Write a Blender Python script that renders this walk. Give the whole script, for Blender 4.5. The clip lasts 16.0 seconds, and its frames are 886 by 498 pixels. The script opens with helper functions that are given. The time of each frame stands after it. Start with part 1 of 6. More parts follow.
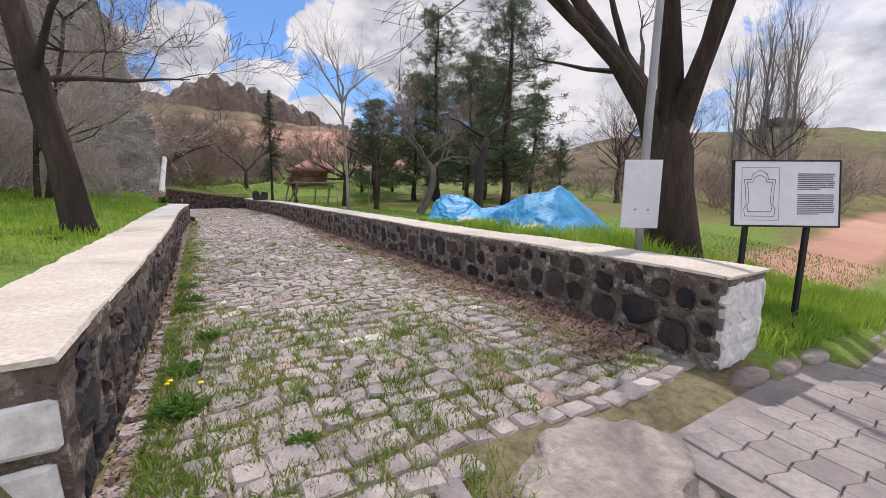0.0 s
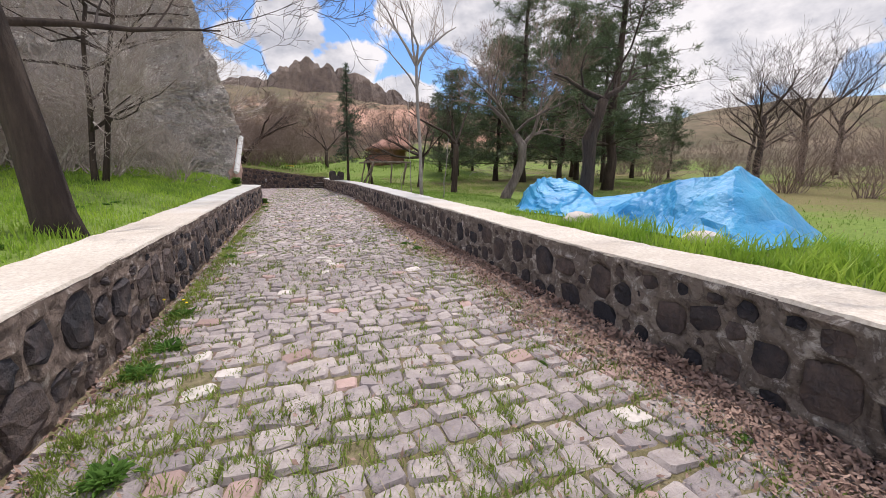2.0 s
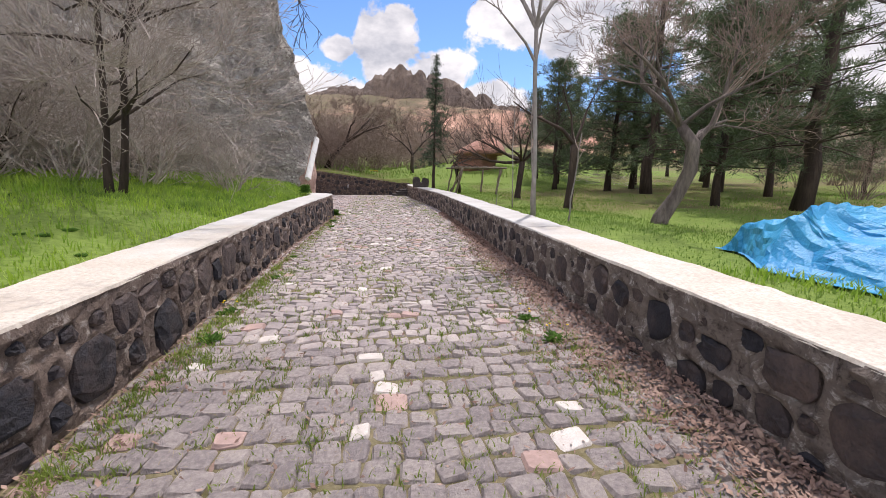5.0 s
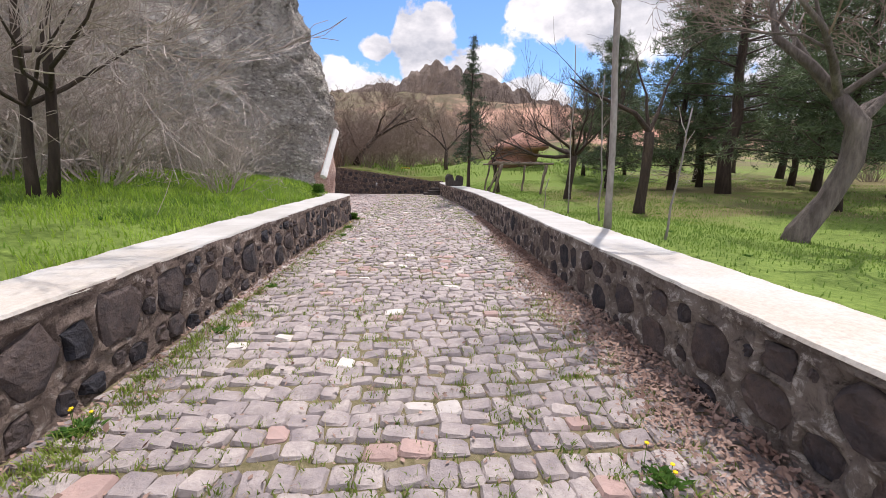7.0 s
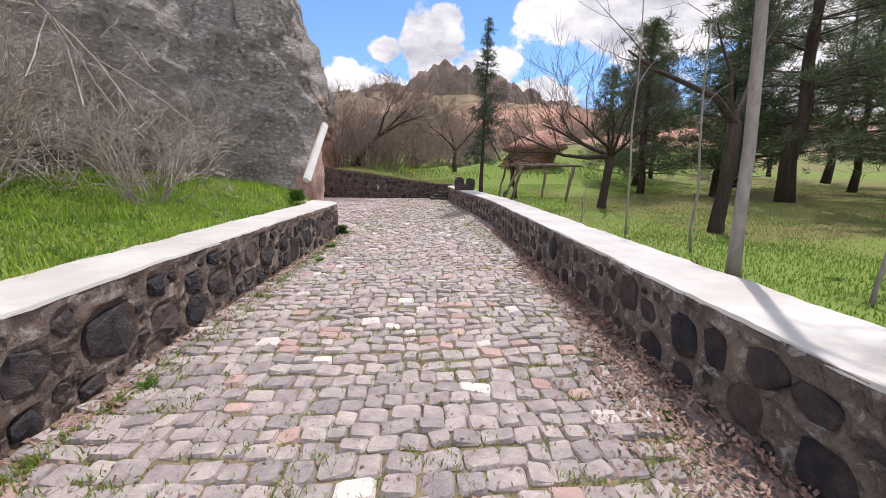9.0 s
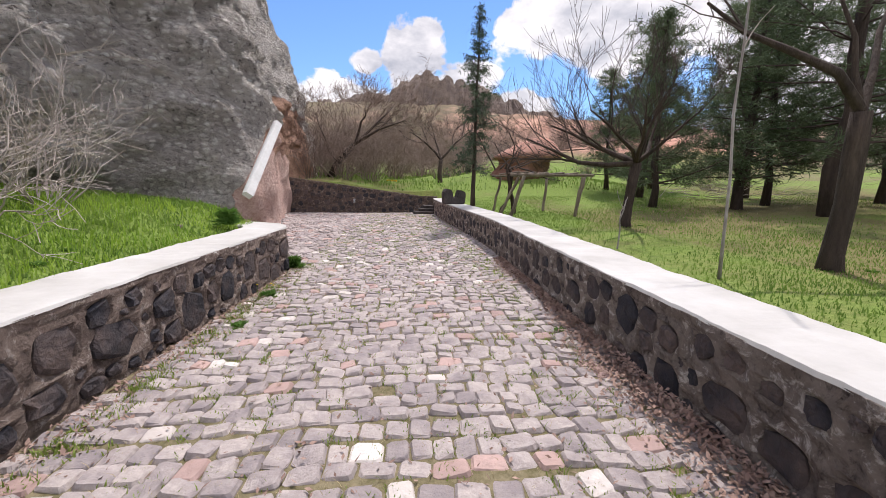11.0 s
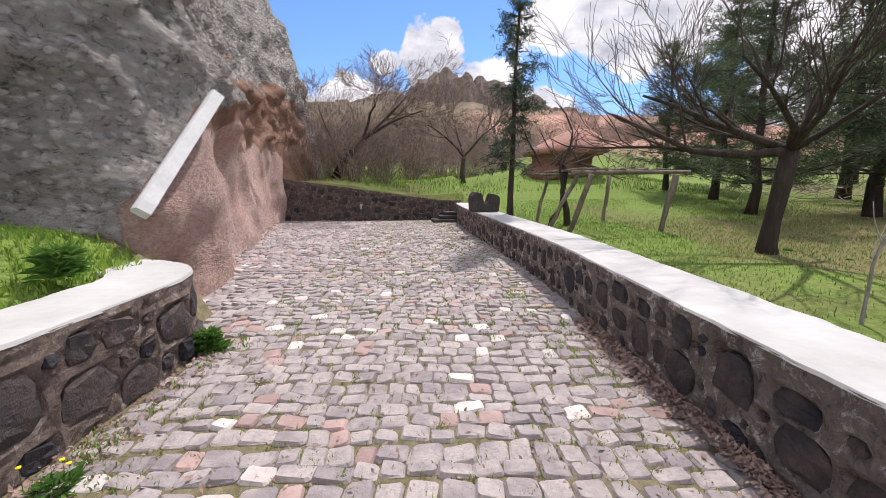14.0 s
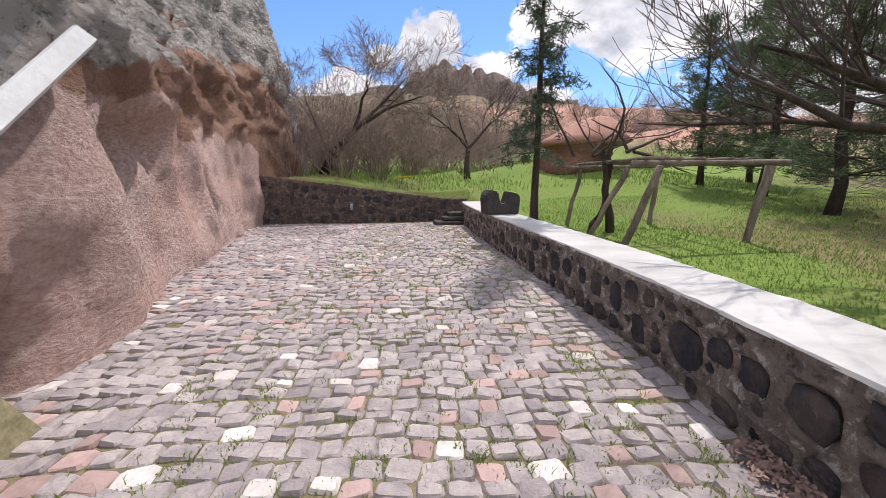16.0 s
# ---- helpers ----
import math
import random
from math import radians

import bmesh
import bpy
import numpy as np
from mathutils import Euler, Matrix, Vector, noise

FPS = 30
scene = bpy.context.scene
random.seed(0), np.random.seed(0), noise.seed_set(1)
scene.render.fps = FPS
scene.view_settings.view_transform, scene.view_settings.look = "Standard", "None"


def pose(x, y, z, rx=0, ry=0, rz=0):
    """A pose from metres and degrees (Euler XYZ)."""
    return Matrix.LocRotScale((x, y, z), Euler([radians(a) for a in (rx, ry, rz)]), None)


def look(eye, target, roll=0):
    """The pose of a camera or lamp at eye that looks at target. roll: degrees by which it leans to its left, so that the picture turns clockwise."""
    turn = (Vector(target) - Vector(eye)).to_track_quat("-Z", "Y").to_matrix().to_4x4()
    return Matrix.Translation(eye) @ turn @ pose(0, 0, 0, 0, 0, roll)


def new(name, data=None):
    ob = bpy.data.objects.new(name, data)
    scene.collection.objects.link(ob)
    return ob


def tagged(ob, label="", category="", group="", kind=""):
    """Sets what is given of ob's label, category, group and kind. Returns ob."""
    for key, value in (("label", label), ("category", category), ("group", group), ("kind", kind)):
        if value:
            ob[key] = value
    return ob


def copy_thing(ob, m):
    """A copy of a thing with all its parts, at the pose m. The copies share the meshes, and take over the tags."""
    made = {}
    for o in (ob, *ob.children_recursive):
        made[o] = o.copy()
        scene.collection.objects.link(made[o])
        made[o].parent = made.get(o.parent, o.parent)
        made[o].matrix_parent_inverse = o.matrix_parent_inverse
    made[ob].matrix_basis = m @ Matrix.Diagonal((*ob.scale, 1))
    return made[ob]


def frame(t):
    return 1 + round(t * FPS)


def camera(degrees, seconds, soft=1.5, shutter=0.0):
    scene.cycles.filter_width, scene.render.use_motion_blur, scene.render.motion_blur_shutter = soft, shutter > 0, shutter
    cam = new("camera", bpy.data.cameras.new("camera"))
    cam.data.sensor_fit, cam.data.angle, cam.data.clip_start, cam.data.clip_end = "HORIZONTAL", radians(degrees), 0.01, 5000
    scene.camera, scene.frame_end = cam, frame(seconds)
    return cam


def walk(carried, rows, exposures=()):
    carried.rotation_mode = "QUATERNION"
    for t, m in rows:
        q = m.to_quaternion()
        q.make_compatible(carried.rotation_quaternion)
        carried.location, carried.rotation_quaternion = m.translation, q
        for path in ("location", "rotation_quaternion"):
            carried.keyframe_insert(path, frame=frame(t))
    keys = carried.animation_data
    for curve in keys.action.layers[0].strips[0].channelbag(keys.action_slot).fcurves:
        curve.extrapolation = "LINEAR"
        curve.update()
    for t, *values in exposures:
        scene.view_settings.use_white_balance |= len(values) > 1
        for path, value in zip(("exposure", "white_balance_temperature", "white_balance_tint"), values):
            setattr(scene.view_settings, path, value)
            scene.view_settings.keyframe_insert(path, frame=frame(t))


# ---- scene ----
cam = camera(96.5, 16.0, soft=0.5)
METRES, EYE, TILT, LEAN, TURN = 18.3, 1.5, 0.0, 0.0, -31.5
ROWS = [
    (0.0, 0.0, 0.0, 0.0, 0.07, -8.49, -0.47),
    (0.5, -0.0002, 0.0303, -0.0012, 3.09, -9.06, -0.27),
    (1.0, -0.0004, 0.0597, 0.0013, 4.74, -9.97, -0.51),
    (1.5, -0.0128, 0.0917, 0.0044, 7.47, -10.9, -0.62),
    (2.0, -0.0173, 0.1228, 0.0037, 11.38, -11.65, -0.34),
    (2.5, -0.0295, 0.154, 0.0056, 16.62, -12.16, -0.22),
    (3.0, -0.0411, 0.1821, 0.0088, 16.61, -12.31, -0.74),
    (3.5, -0.0475, 0.214, 0.0078, 16.99, -11.56, -0.92),
    (4.0, -0.0632, 0.2433, 0.0066, 18.89, -10.74, -0.97),
    (6.5, -0.1314, 0.3775, 0.0074, 27.81, -11.57, -0.47),
    (7.0, -0.1434, 0.4061, 0.0055, 28.46, -11.49, -0.53),
    (7.5, -0.1601, 0.4376, 0.0059, 29.57, -11.31, -0.9),
    (8.0, -0.177, 0.462, 0.0087, 30.05, -11.13, -1.07),
    (8.5, -0.1885, 0.4905, 0.0083, 30.08, -11.2, -1.02),
    (9.0, -0.2071, 0.5157, 0.0066, 29.51, -11.3, -0.81),
    (11.5, -0.2913, 0.6522, 0.0073, 26.74, -9.13, -0.44),
    (12.0, -0.307, 0.6758, 0.0096, 26.61, -8.67, -0.2),
    (12.5, -0.3243, 0.7067, 0.0108, 26.82, -8.79, -0.22),
    (13.0, -0.3418, 0.7293, 0.009, 27.05, -9.31, -0.26),
    (13.5, -0.3542, 0.7564, 0.007, 28.01, -9.8, -0.05),
    (14.0, -0.3708, 0.784, 0.0088, 29.71, -9.83, -0.01),
    (14.5, -0.3883, 0.807, 0.0113, 31.47, -9.51, 0.29),
    (15.0, -0.4037, 0.8372, 0.0115, 33.6, -8.78, 0.63),
    (15.5, -0.4228, 0.8589, 0.0096, 33.01, -9.17, 0.44),
    (16.0, -0.4371, 0.882, 0.0089, 29.52, -10.5, 0.39),
]
walk(cam, [(t, pose(0, 0, EYE, TILT, LEAN, TURN) @ pose(METRES * x, METRES * y, METRES * z, 90 + pitch, roll, yaw)) for t, x, y, z, yaw, pitch, roll in ROWS],
     exposures=[(0.0, 0.26, 6750, 15), (2.0, 0.42, 6850, 15), (4.0, 0.5, 6850, 16), (7.0, 0.62, 6850, 16), (16.0, 0.62, 6700, 15)])

# ---- light ----
SUN_AZ, SUN_EL = 25.0, 59.0      # degrees right of the road's direction (+y), and above the horizon
sun = new("sun", bpy.data.lights.new("sun", "SUN"))
sun.data.energy, sun.data.angle, sun.data.color = 2.9, radians(0.9), (1.0, 0.965, 0.93)
_a, _e = radians(SUN_AZ), radians(SUN_EL)
SUN_DIR = Vector((math.sin(_a) * math.cos(_e), math.cos(_a) * math.cos(_e), math.sin(_e)))
sun.matrix_world = look(SUN_DIR * 50, (0, 0, 0))


def srgb(r, g, b):
    return tuple(((c / 255 + 0.055) / 1.055) ** 2.4 if c > 10 else c / 255 / 12.92 for c in (r, g, b)) + (1.0,)


def nodes_of(tree):
    n, l = tree.nodes, tree.links

    def add(kind, ins=None, operation="", data_type="", attribute_name=""):
        node = n.new(kind)
        if operation:
            node.operation = operation
        if data_type:
            node.data_type = data_type
        if attribute_name:
            node.attribute_name = attribute_name
        for k, v in (ins or {}).items():
            if hasattr(v, "is_output"):
                l.new(v, node.inputs[k])
            else:
                node.inputs[k].default_value = v
        return node
    return add


CLOUDS = [(-10, 9.5, 7, 4.0), (-6, 15.3, 2.0, 1.5), (0.5, 15.5, 4.2, 4.2), (6.5, 12.5, 4.5, 3.0), (2.0, 19.0, 2.0, 1.6), (20, 19, 8, 3.6), (32, 22, 14, 9), (50, 18, 16, 14), (14, 31, 10, 4), (14, 9, 5, 2.5), (78, 10, 12, 5)]


def build_world():
    w = bpy.data.worlds.new("sky")
    scene.world = w
    w.use_nodes = True
    w.node_tree.nodes.clear()
    add = nodes_of(w.node_tree)
    sky = add("ShaderNodeTexSky")
    sky.sky_type, sky.sun_disc, sky.sun_elevation, sky.sun_rotation = "NISHITA", False, _e, _a
    sky.altitude, sky.air_density, sky.dust_density, sky.ozone_density = 1200.0, 1.3, 0.1, 3.0
    tc = add("ShaderNodeTexCoord")
    mp = add("ShaderNodeMapping", {"Vector": tc.outputs["Generated"], "Scale": (1.0, 1.0, 1.7), "Location": (0.35, 0.1, 0.0)})
    big = add("ShaderNodeTexNoise", {"Vector": mp.outputs[0], "Scale": 3.1, "Detail": 9.0, "Roughness": 0.55, "Distortion": 0.15})
    puff = add("ShaderNodeTexNoise", {"Vector": tc.outputs["Generated"], "Scale": 11.0, "Detail": 8.0, "Roughness": 0.6, "Distortion": 0.25})
    # the cumulus clouds ahead: bearing and height in degrees, half width, half height
    heap = None
    for az, el, wide, tall in CLOUDS:
        a, e = radians(az), radians(el)
        turn = add("ShaderNodeMapping", {"Vector": tc.outputs["Generated"], "Rotation": (0.0, 0.0, a)})
        tip = add("ShaderNodeMapping", {"Vector": turn.outputs[0], "Rotation": (-e, 0.0, 0.0)})
        off = add("ShaderNodeVectorMath", {0: tip.outputs[0], 1: (0.0, -1.0, 0.0)}, operation="ADD")
        grown = add("ShaderNodeVectorMath", {0: off.outputs[0], 1: (1 / math.tan(radians(90 - wide)), 1.0, 1 / math.tan(radians(90 - tall)))}, operation="DIVIDE")
        far_off = add("ShaderNodeVectorMath", {0: grown.outputs[0]}, operation="LENGTH")
        one = add("ShaderNodeMapRange", {"Value": far_off.outputs["Value"], "From Min": 0.0, "From Max": 2.0, "To Min": 1.0, "To Max": 0.0}).outputs[0]
        heap = one if heap is None else add("ShaderNodeMath", {0: heap, 1: one}, operation="MAXIMUM").outputs[0]
    ragged = add("ShaderNodeMath", {0: puff.outputs["Fac"], 1: 1.1, 2: heap}, operation="MULTIPLY_ADD").outputs[0]
    ahead = add("ShaderNodeMapRange", {"Value": ragged, "From Min": 1.0, "From Max": 1.09}).outputs[0]
    sep = add("ShaderNodeSeparateXYZ", {"Vector": tc.outputs["Generated"]})
    side = add("ShaderNodeMapRange", {"Value": sep.outputs["Y"], "From Min": 0.55, "From Max": 0.2}).outputs[0]
    loose = add("ShaderNodeMapRange", {"Value": big.outputs["Fac"], "From Min": 0.38, "From Max": 0.5}).outputs[0]
    loose = add("ShaderNodeMath", {0: loose, 1: side}, operation="MULTIPLY").outputs[0]
    cover = add("ShaderNodeMath", {0: ahead, 1: loose}, operation="MAXIMUM")
    shade = add("ShaderNodeTexNoise", {"Vector": mp.outputs[0], "Scale": 6.0, "Detail": 6.0, "Roughness": 0.6})
    body = add("ShaderNodeMix", {0: shade.outputs["Fac"], 6: (3.3, 3.6, 4.3, 1), 7: (7.0, 7.1, 7.5, 1)}, data_type="RGBA")
    ramp = add("ShaderNodeValToRGB", {"Fac": shade.outputs["Fac"]})
    ramp.color_ramp.elements[0].position, ramp.color_ramp.elements[1].position = 0.32, 0.58
    w.node_tree.links.new(ramp.outputs[0], body.inputs[0])
    # clouds away from the sun show their lit side
    lit = add("ShaderNodeMapRange", {"Value": sep.outputs["Y"], "From Min": 0.4, "From Max": -0.5, "To Min": 1.0, "To Max": 1.9}).outputs[0]
    body = add("ShaderNodeVectorMath", {0: body.outputs[2], "Scale": lit}, operation="SCALE")
    deep = add("ShaderNodeVectorMath", {0: sky.outputs[0], 1: (0.66, 0.86, 1.12)}, operation="MULTIPLY")
    mix = add("ShaderNodeMix", {0: cover.outputs[0], 6: deep.outputs[0], 7: body.outputs[0]}, data_type="RGBA")
    bg = add("ShaderNodeBackground", {"Color": mix.outputs[2], "Strength": 0.1})
    add("ShaderNodeOutputWorld", {"Surface": bg.outputs[0]})


build_world()


# ---- materials ----
def mat(name, colours, scale=4.0, fine=40.0, rough=0.85, bump=0.3, bump_scale=30.0, random_mix=0.0, metal=0.0, spec=0.3, coords="Object", stretch=(1, 1, 1), trans=0.0, contrast=0.18, dist=0.02):
    """Two scales of noise between three colours, with relief; random_mix varies pieces by Object Info."""
    m = bpy.data.materials.new(name)
    m.use_nodes = True
    m.node_tree.nodes.clear()
    add = nodes_of(m.node_tree)
    if coords == "World":
        vec = add("ShaderNodeNewGeometry").outputs["Position"]
    else:
        vec = add("ShaderNodeTexCoord").outputs["Object"]
    chance = add("ShaderNodeObjectInfo").outputs["Random"]
    if random_mix:
        island = add("ShaderNodeNewGeometry").outputs["Random Per Island"]
        both = add("ShaderNodeMath", {0: chance, 1: island}, operation="ADD")
        chance = add("ShaderNodeMath", {0: both.outputs[0]}, operation="FRACT").outputs[0]
    off = add("ShaderNodeVectorMath", {0: chance, 1: (37.0, 19.0, 53.0)}, operation="MULTIPLY")
    vec = add("ShaderNodeVectorMath", {0: vec, 1: off.outputs[0]}, operation="ADD").outputs[0]
    vec = add("ShaderNodeMapping", {"Vector": vec, "Scale": stretch}).outputs[0]
    n1 = add("ShaderNodeTexNoise", {"Vector": vec, "Scale": scale, "Detail": 5.0, "Roughness": 0.6})
    n2 = add("ShaderNodeTexNoise", {"Vector": vec, "Scale": fine, "Detail": 4.0, "Roughness": 0.65})
    r1 = add("ShaderNodeMapRange", {"Value": n1.outputs["Fac"], "From Min": 0.5 - contrast, "From Max": 0.5 + contrast})
    r2 = add("ShaderNodeMapRange", {"Value": n2.outputs["Fac"], "From Min": 0.35, "From Max": 0.68})
    fac = r1.outputs[0]
    if random_mix:
        rnd = add("ShaderNodeMath", {0: chance, 1: -0.5}, operation="ADD")
        rnd = add("ShaderNodeMath", {0: rnd.outputs[0], 1: random_mix * 2, 2: fac}, operation="MULTIPLY_ADD")
        fac = add("ShaderNodeClamp", {"Value": rnd.outputs[0]}).outputs[0]
    c12 = add("ShaderNodeMix", {0: fac, 6: colours[0], 7: colours[1]}, data_type="RGBA")
    f2 = add("ShaderNodeMath", {0: r2.outputs[0], 1: 0.55}, operation="MULTIPLY")
    c = add("ShaderNodeMix", {0: f2.outputs[0], 6: c12.outputs[2], 7: colours[2]}, data_type="RGBA")
    n3 = add("ShaderNodeTexNoise", {"Vector": vec, "Scale": bump_scale, "Detail": 6.0, "Roughness": 0.7})
    bp = add("ShaderNodeBump", {"Height": n3.outputs["Fac"], "Strength": bump, "Distance": dist})
    rr = add("ShaderNodeMapRange", {"Value": n2.outputs["Fac"], "To Min": rough - 0.12, "To Max": min(1.0, rough + 0.1)})
    bs = add("ShaderNodeBsdfPrincipled", {"Base Color": c.outputs[2], "Roughness": rr.outputs[0], "Metallic": metal, "Specular IOR Level": spec, "Normal": bp.outputs[0]})
    out = bs.outputs[0]
    if trans:
        tr = add("ShaderNodeBsdfTranslucent", {"Color": c.outputs[2]})
        out = add("ShaderNodeMixShader", {0: trans, 1: out, 2: tr.outputs[0]}).outputs[0]
    add("ShaderNodeOutputMaterial", {"Surface": out})
    return m


def ground_material():
    """Grass, dry turf, red earth and road soil, mixed by weights stored on the ground sheet."""
    m = bpy.data.materials.new("ground")
    m.use_nodes = True
    m.node_tree.nodes.clear()
    add = nodes_of(m.node_tree)
    pos = add("ShaderNodeNewGeometry").outputs["Position"]
    n1 = add("ShaderNodeTexNoise", {"Vector": pos, "Scale": 0.55, "Detail": 8.0, "Roughness": 0.65})
    n2 = add("ShaderNodeTexNoise", {"Vector": pos, "Scale": 14.0, "Detail": 6.0, "Roughness": 0.7})
    n3 = add("ShaderNodeTexNoise", {"Vector": pos, "Scale": 0.09, "Detail": 9.0, "Roughness": 0.7})

    def weight(attr, noise_out, gain=0.9):
        a = add("ShaderNodeAttribute", attribute_name=attr)
        d = add("ShaderNodeMath", {0: noise_out, 1: -0.5}, operation="ADD")
        s = add("ShaderNodeMath", {0: d.outputs[0], 1: gain, 2: a.outputs["Fac"]}, operation="MULTIPLY_ADD")
        return add("ShaderNodeMapRange", {"Value": s.outputs[0], "From Min": 0.3, "From Max": 0.7}).outputs[0]

    def two(ca, cb, fac):
        return add("ShaderNodeMix", {0: fac, 6: ca, 7: cb}, data_type="RGBA").outputs[2]
    f2 = add("ShaderNodeMapRange", {"Value": n2.outputs["Fac"], "From Min": 0.3, "From Max": 0.7}).outputs[0]
    f3 = add("ShaderNodeMapRange", {"Value": n3.outputs["Fac"], "From Min": 0.35, "From Max": 0.65}).outputs[0]
    dry = two(srgb(94, 92, 58), srgb(130, 120, 84), f2)
    scrub = two(srgb(84, 80, 62), srgb(124, 108, 90), f3)
    green = two(srgb(86, 108, 46), srgb(122, 142, 70), f2)
    pink = two(srgb(166, 122, 104), srgb(196, 158, 138), f3)
    soil = two(srgb(88, 84, 56), srgb(136, 126, 102), f2)
    far = add("ShaderNodeAttribute", attribute_name="far").outputs["Fac"]
    c = add("ShaderNodeMix", {0: far, 6: dry, 7: scrub}, data_type="RGBA").outputs[2]
    c = add("ShaderNodeMix", {0: weight("grass", n1.outputs["Fac"], 1.3), 6: c, 7: green}, data_type="RGBA").outputs[2]
    c = add("ShaderNodeMix", {0: weight("pink", n3.outputs["Fac"], 1.6), 6: c, 7: pink}, data_type="RGBA").outputs[2]
    c = add("ShaderNodeMix", {0: weight("soil", n2.outputs["Fac"], 0.4), 6: c, 7: soil}, data_type="RGBA").outputs[2]
    bp = add("ShaderNodeBump", {"Height": n2.outputs["Fac"], "Strength": 0.5, "Distance": 0.05})
    bs = add("ShaderNodeBsdfPrincipled", {"Base Color": c, "Roughness": 0.95, "Specular IOR Level": 0.15, "Normal": bp.outputs[0]})
    add("ShaderNodeOutputMaterial", {"Surface": bs.outputs[0]})
    return m


M_GROUND = ground_material()
M_COBBLE = mat("cobble", (srgb(134, 126, 128), srgb(184, 174, 169), srgb(150, 139, 135)), 6.0, 34.0, 0.78, 0.9, 22.0, random_mix=0.36, spec=0.35)
M_COBBLE_PINK = mat("cobble_pink", (srgb(150, 126, 120), srgb(186, 158, 150), srgb(162, 142, 136)), 3.0, 22.0, 0.8, 0.5, 26.0, random_mix=0.5)
M_COBBLE_PALE = mat("cobble_pale", (srgb(190, 182, 176), srgb(218, 212, 206), srgb(178, 169, 163)), 3.0, 22.0, 0.8, 0.4, 26.0, random_mix=0.4)


def mortar_material(name, dark, mid, pale):
    """Lime mortar smeared over rubble: brown, grey and pale limy patches, coarse and crumbling."""
    m = bpy.data.materials.new(name)
    m.use_nodes = True
    m.node_tree.nodes.clear()
    add = nodes_of(m.node_tree)
    pos = add("ShaderNodeNewGeometry").outputs["Position"]
    n1 = add("ShaderNodeTexNoise", {"Vector": pos, "Scale": 2.6, "Detail": 8.0, "Roughness": 0.7, "Distortion": 0.6})
    n2 = add("ShaderNodeTexNoise", {"Vector": pos, "Scale": 8.5, "Detail": 8.0, "Roughness": 0.75, "Distortion": 0.5})
    n3 = add("ShaderNodeTexNoise", {"Vector": pos, "Scale": 45.0, "Detail": 5.0, "Roughness": 0.7})
    f1 = add("ShaderNodeMapRange", {"Value": n1.outputs["Fac"], "From Min": 0.36, "From Max": 0.62}).outputs[0]
    f2 = add("ShaderNodeMapRange", {"Value": n2.outputs["Fac"], "From Min": 0.54, "From Max": 0.62}).outputs[0]
    f3 = add("ShaderNodeMapRange", {"Value": n2.outputs["Fac"], "From Min": 0.46, "From Max": 0.34}).outputs[0]
    f4 = add("ShaderNodeMapRange", {"Value": n3.outputs["Fac"], "From Min": 0.4, "From Max": 0.75, "To Max": 0.5}).outputs[0]
    c = add("ShaderNodeMix", {0: f1, 6: dark, 7: mid}, data_type="RGBA").outputs[2]
    c = add("ShaderNodeMix", {0: f2, 6: c, 7: pale}, data_type="RGBA").outputs[2]
    c = add("ShaderNodeMix", {0: f3, 6: c, 7: srgb(62, 54, 52)}, data_type="RGBA").outputs[2]
    c = add("ShaderNodeMix", {0: f4, 6: c, 7: mid}, data_type="RGBA").outputs[2]
    hgt = add("ShaderNodeMath", {0: n3.outputs["Fac"], 1: 0.25, 2: n2.outputs["Fac"]}, operation="MULTIPLY_ADD").outputs[0]
    bp = add("ShaderNodeBump", {"Height": hgt, "Strength": 1.0, "Distance": 0.09})
    bs = add("ShaderNodeBsdfPrincipled", {"Base Color": c, "Roughness": 0.95, "Specular IOR Level": 0.2, "Normal": bp.outputs[0]})
    add("ShaderNodeOutputMaterial", {"Surface": bs.outputs[0]})
    return m


M_MORTAR = mortar_material("mortar", srgb(104, 90, 84), srgb(150, 134, 124), srgb(188, 178, 170))
M_MORTAR_PALE = mortar_material("pale_mortar", srgb(104, 93, 87), srgb(152, 141, 133), srgb(206, 199, 193))
M_MORTAR_DARK = mortar_material("dark_mortar", srgb(80, 70, 66), srgb(114, 100, 92), srgb(150, 138, 130))
M_BASALT = mat("basalt", (srgb(42, 43, 51), srgb(104, 90, 85), srgb(62, 60, 64)), 4.5, 20.0, 0.65, 1.0, 12.0, random_mix=0.5, dist=0.06, coords="World")


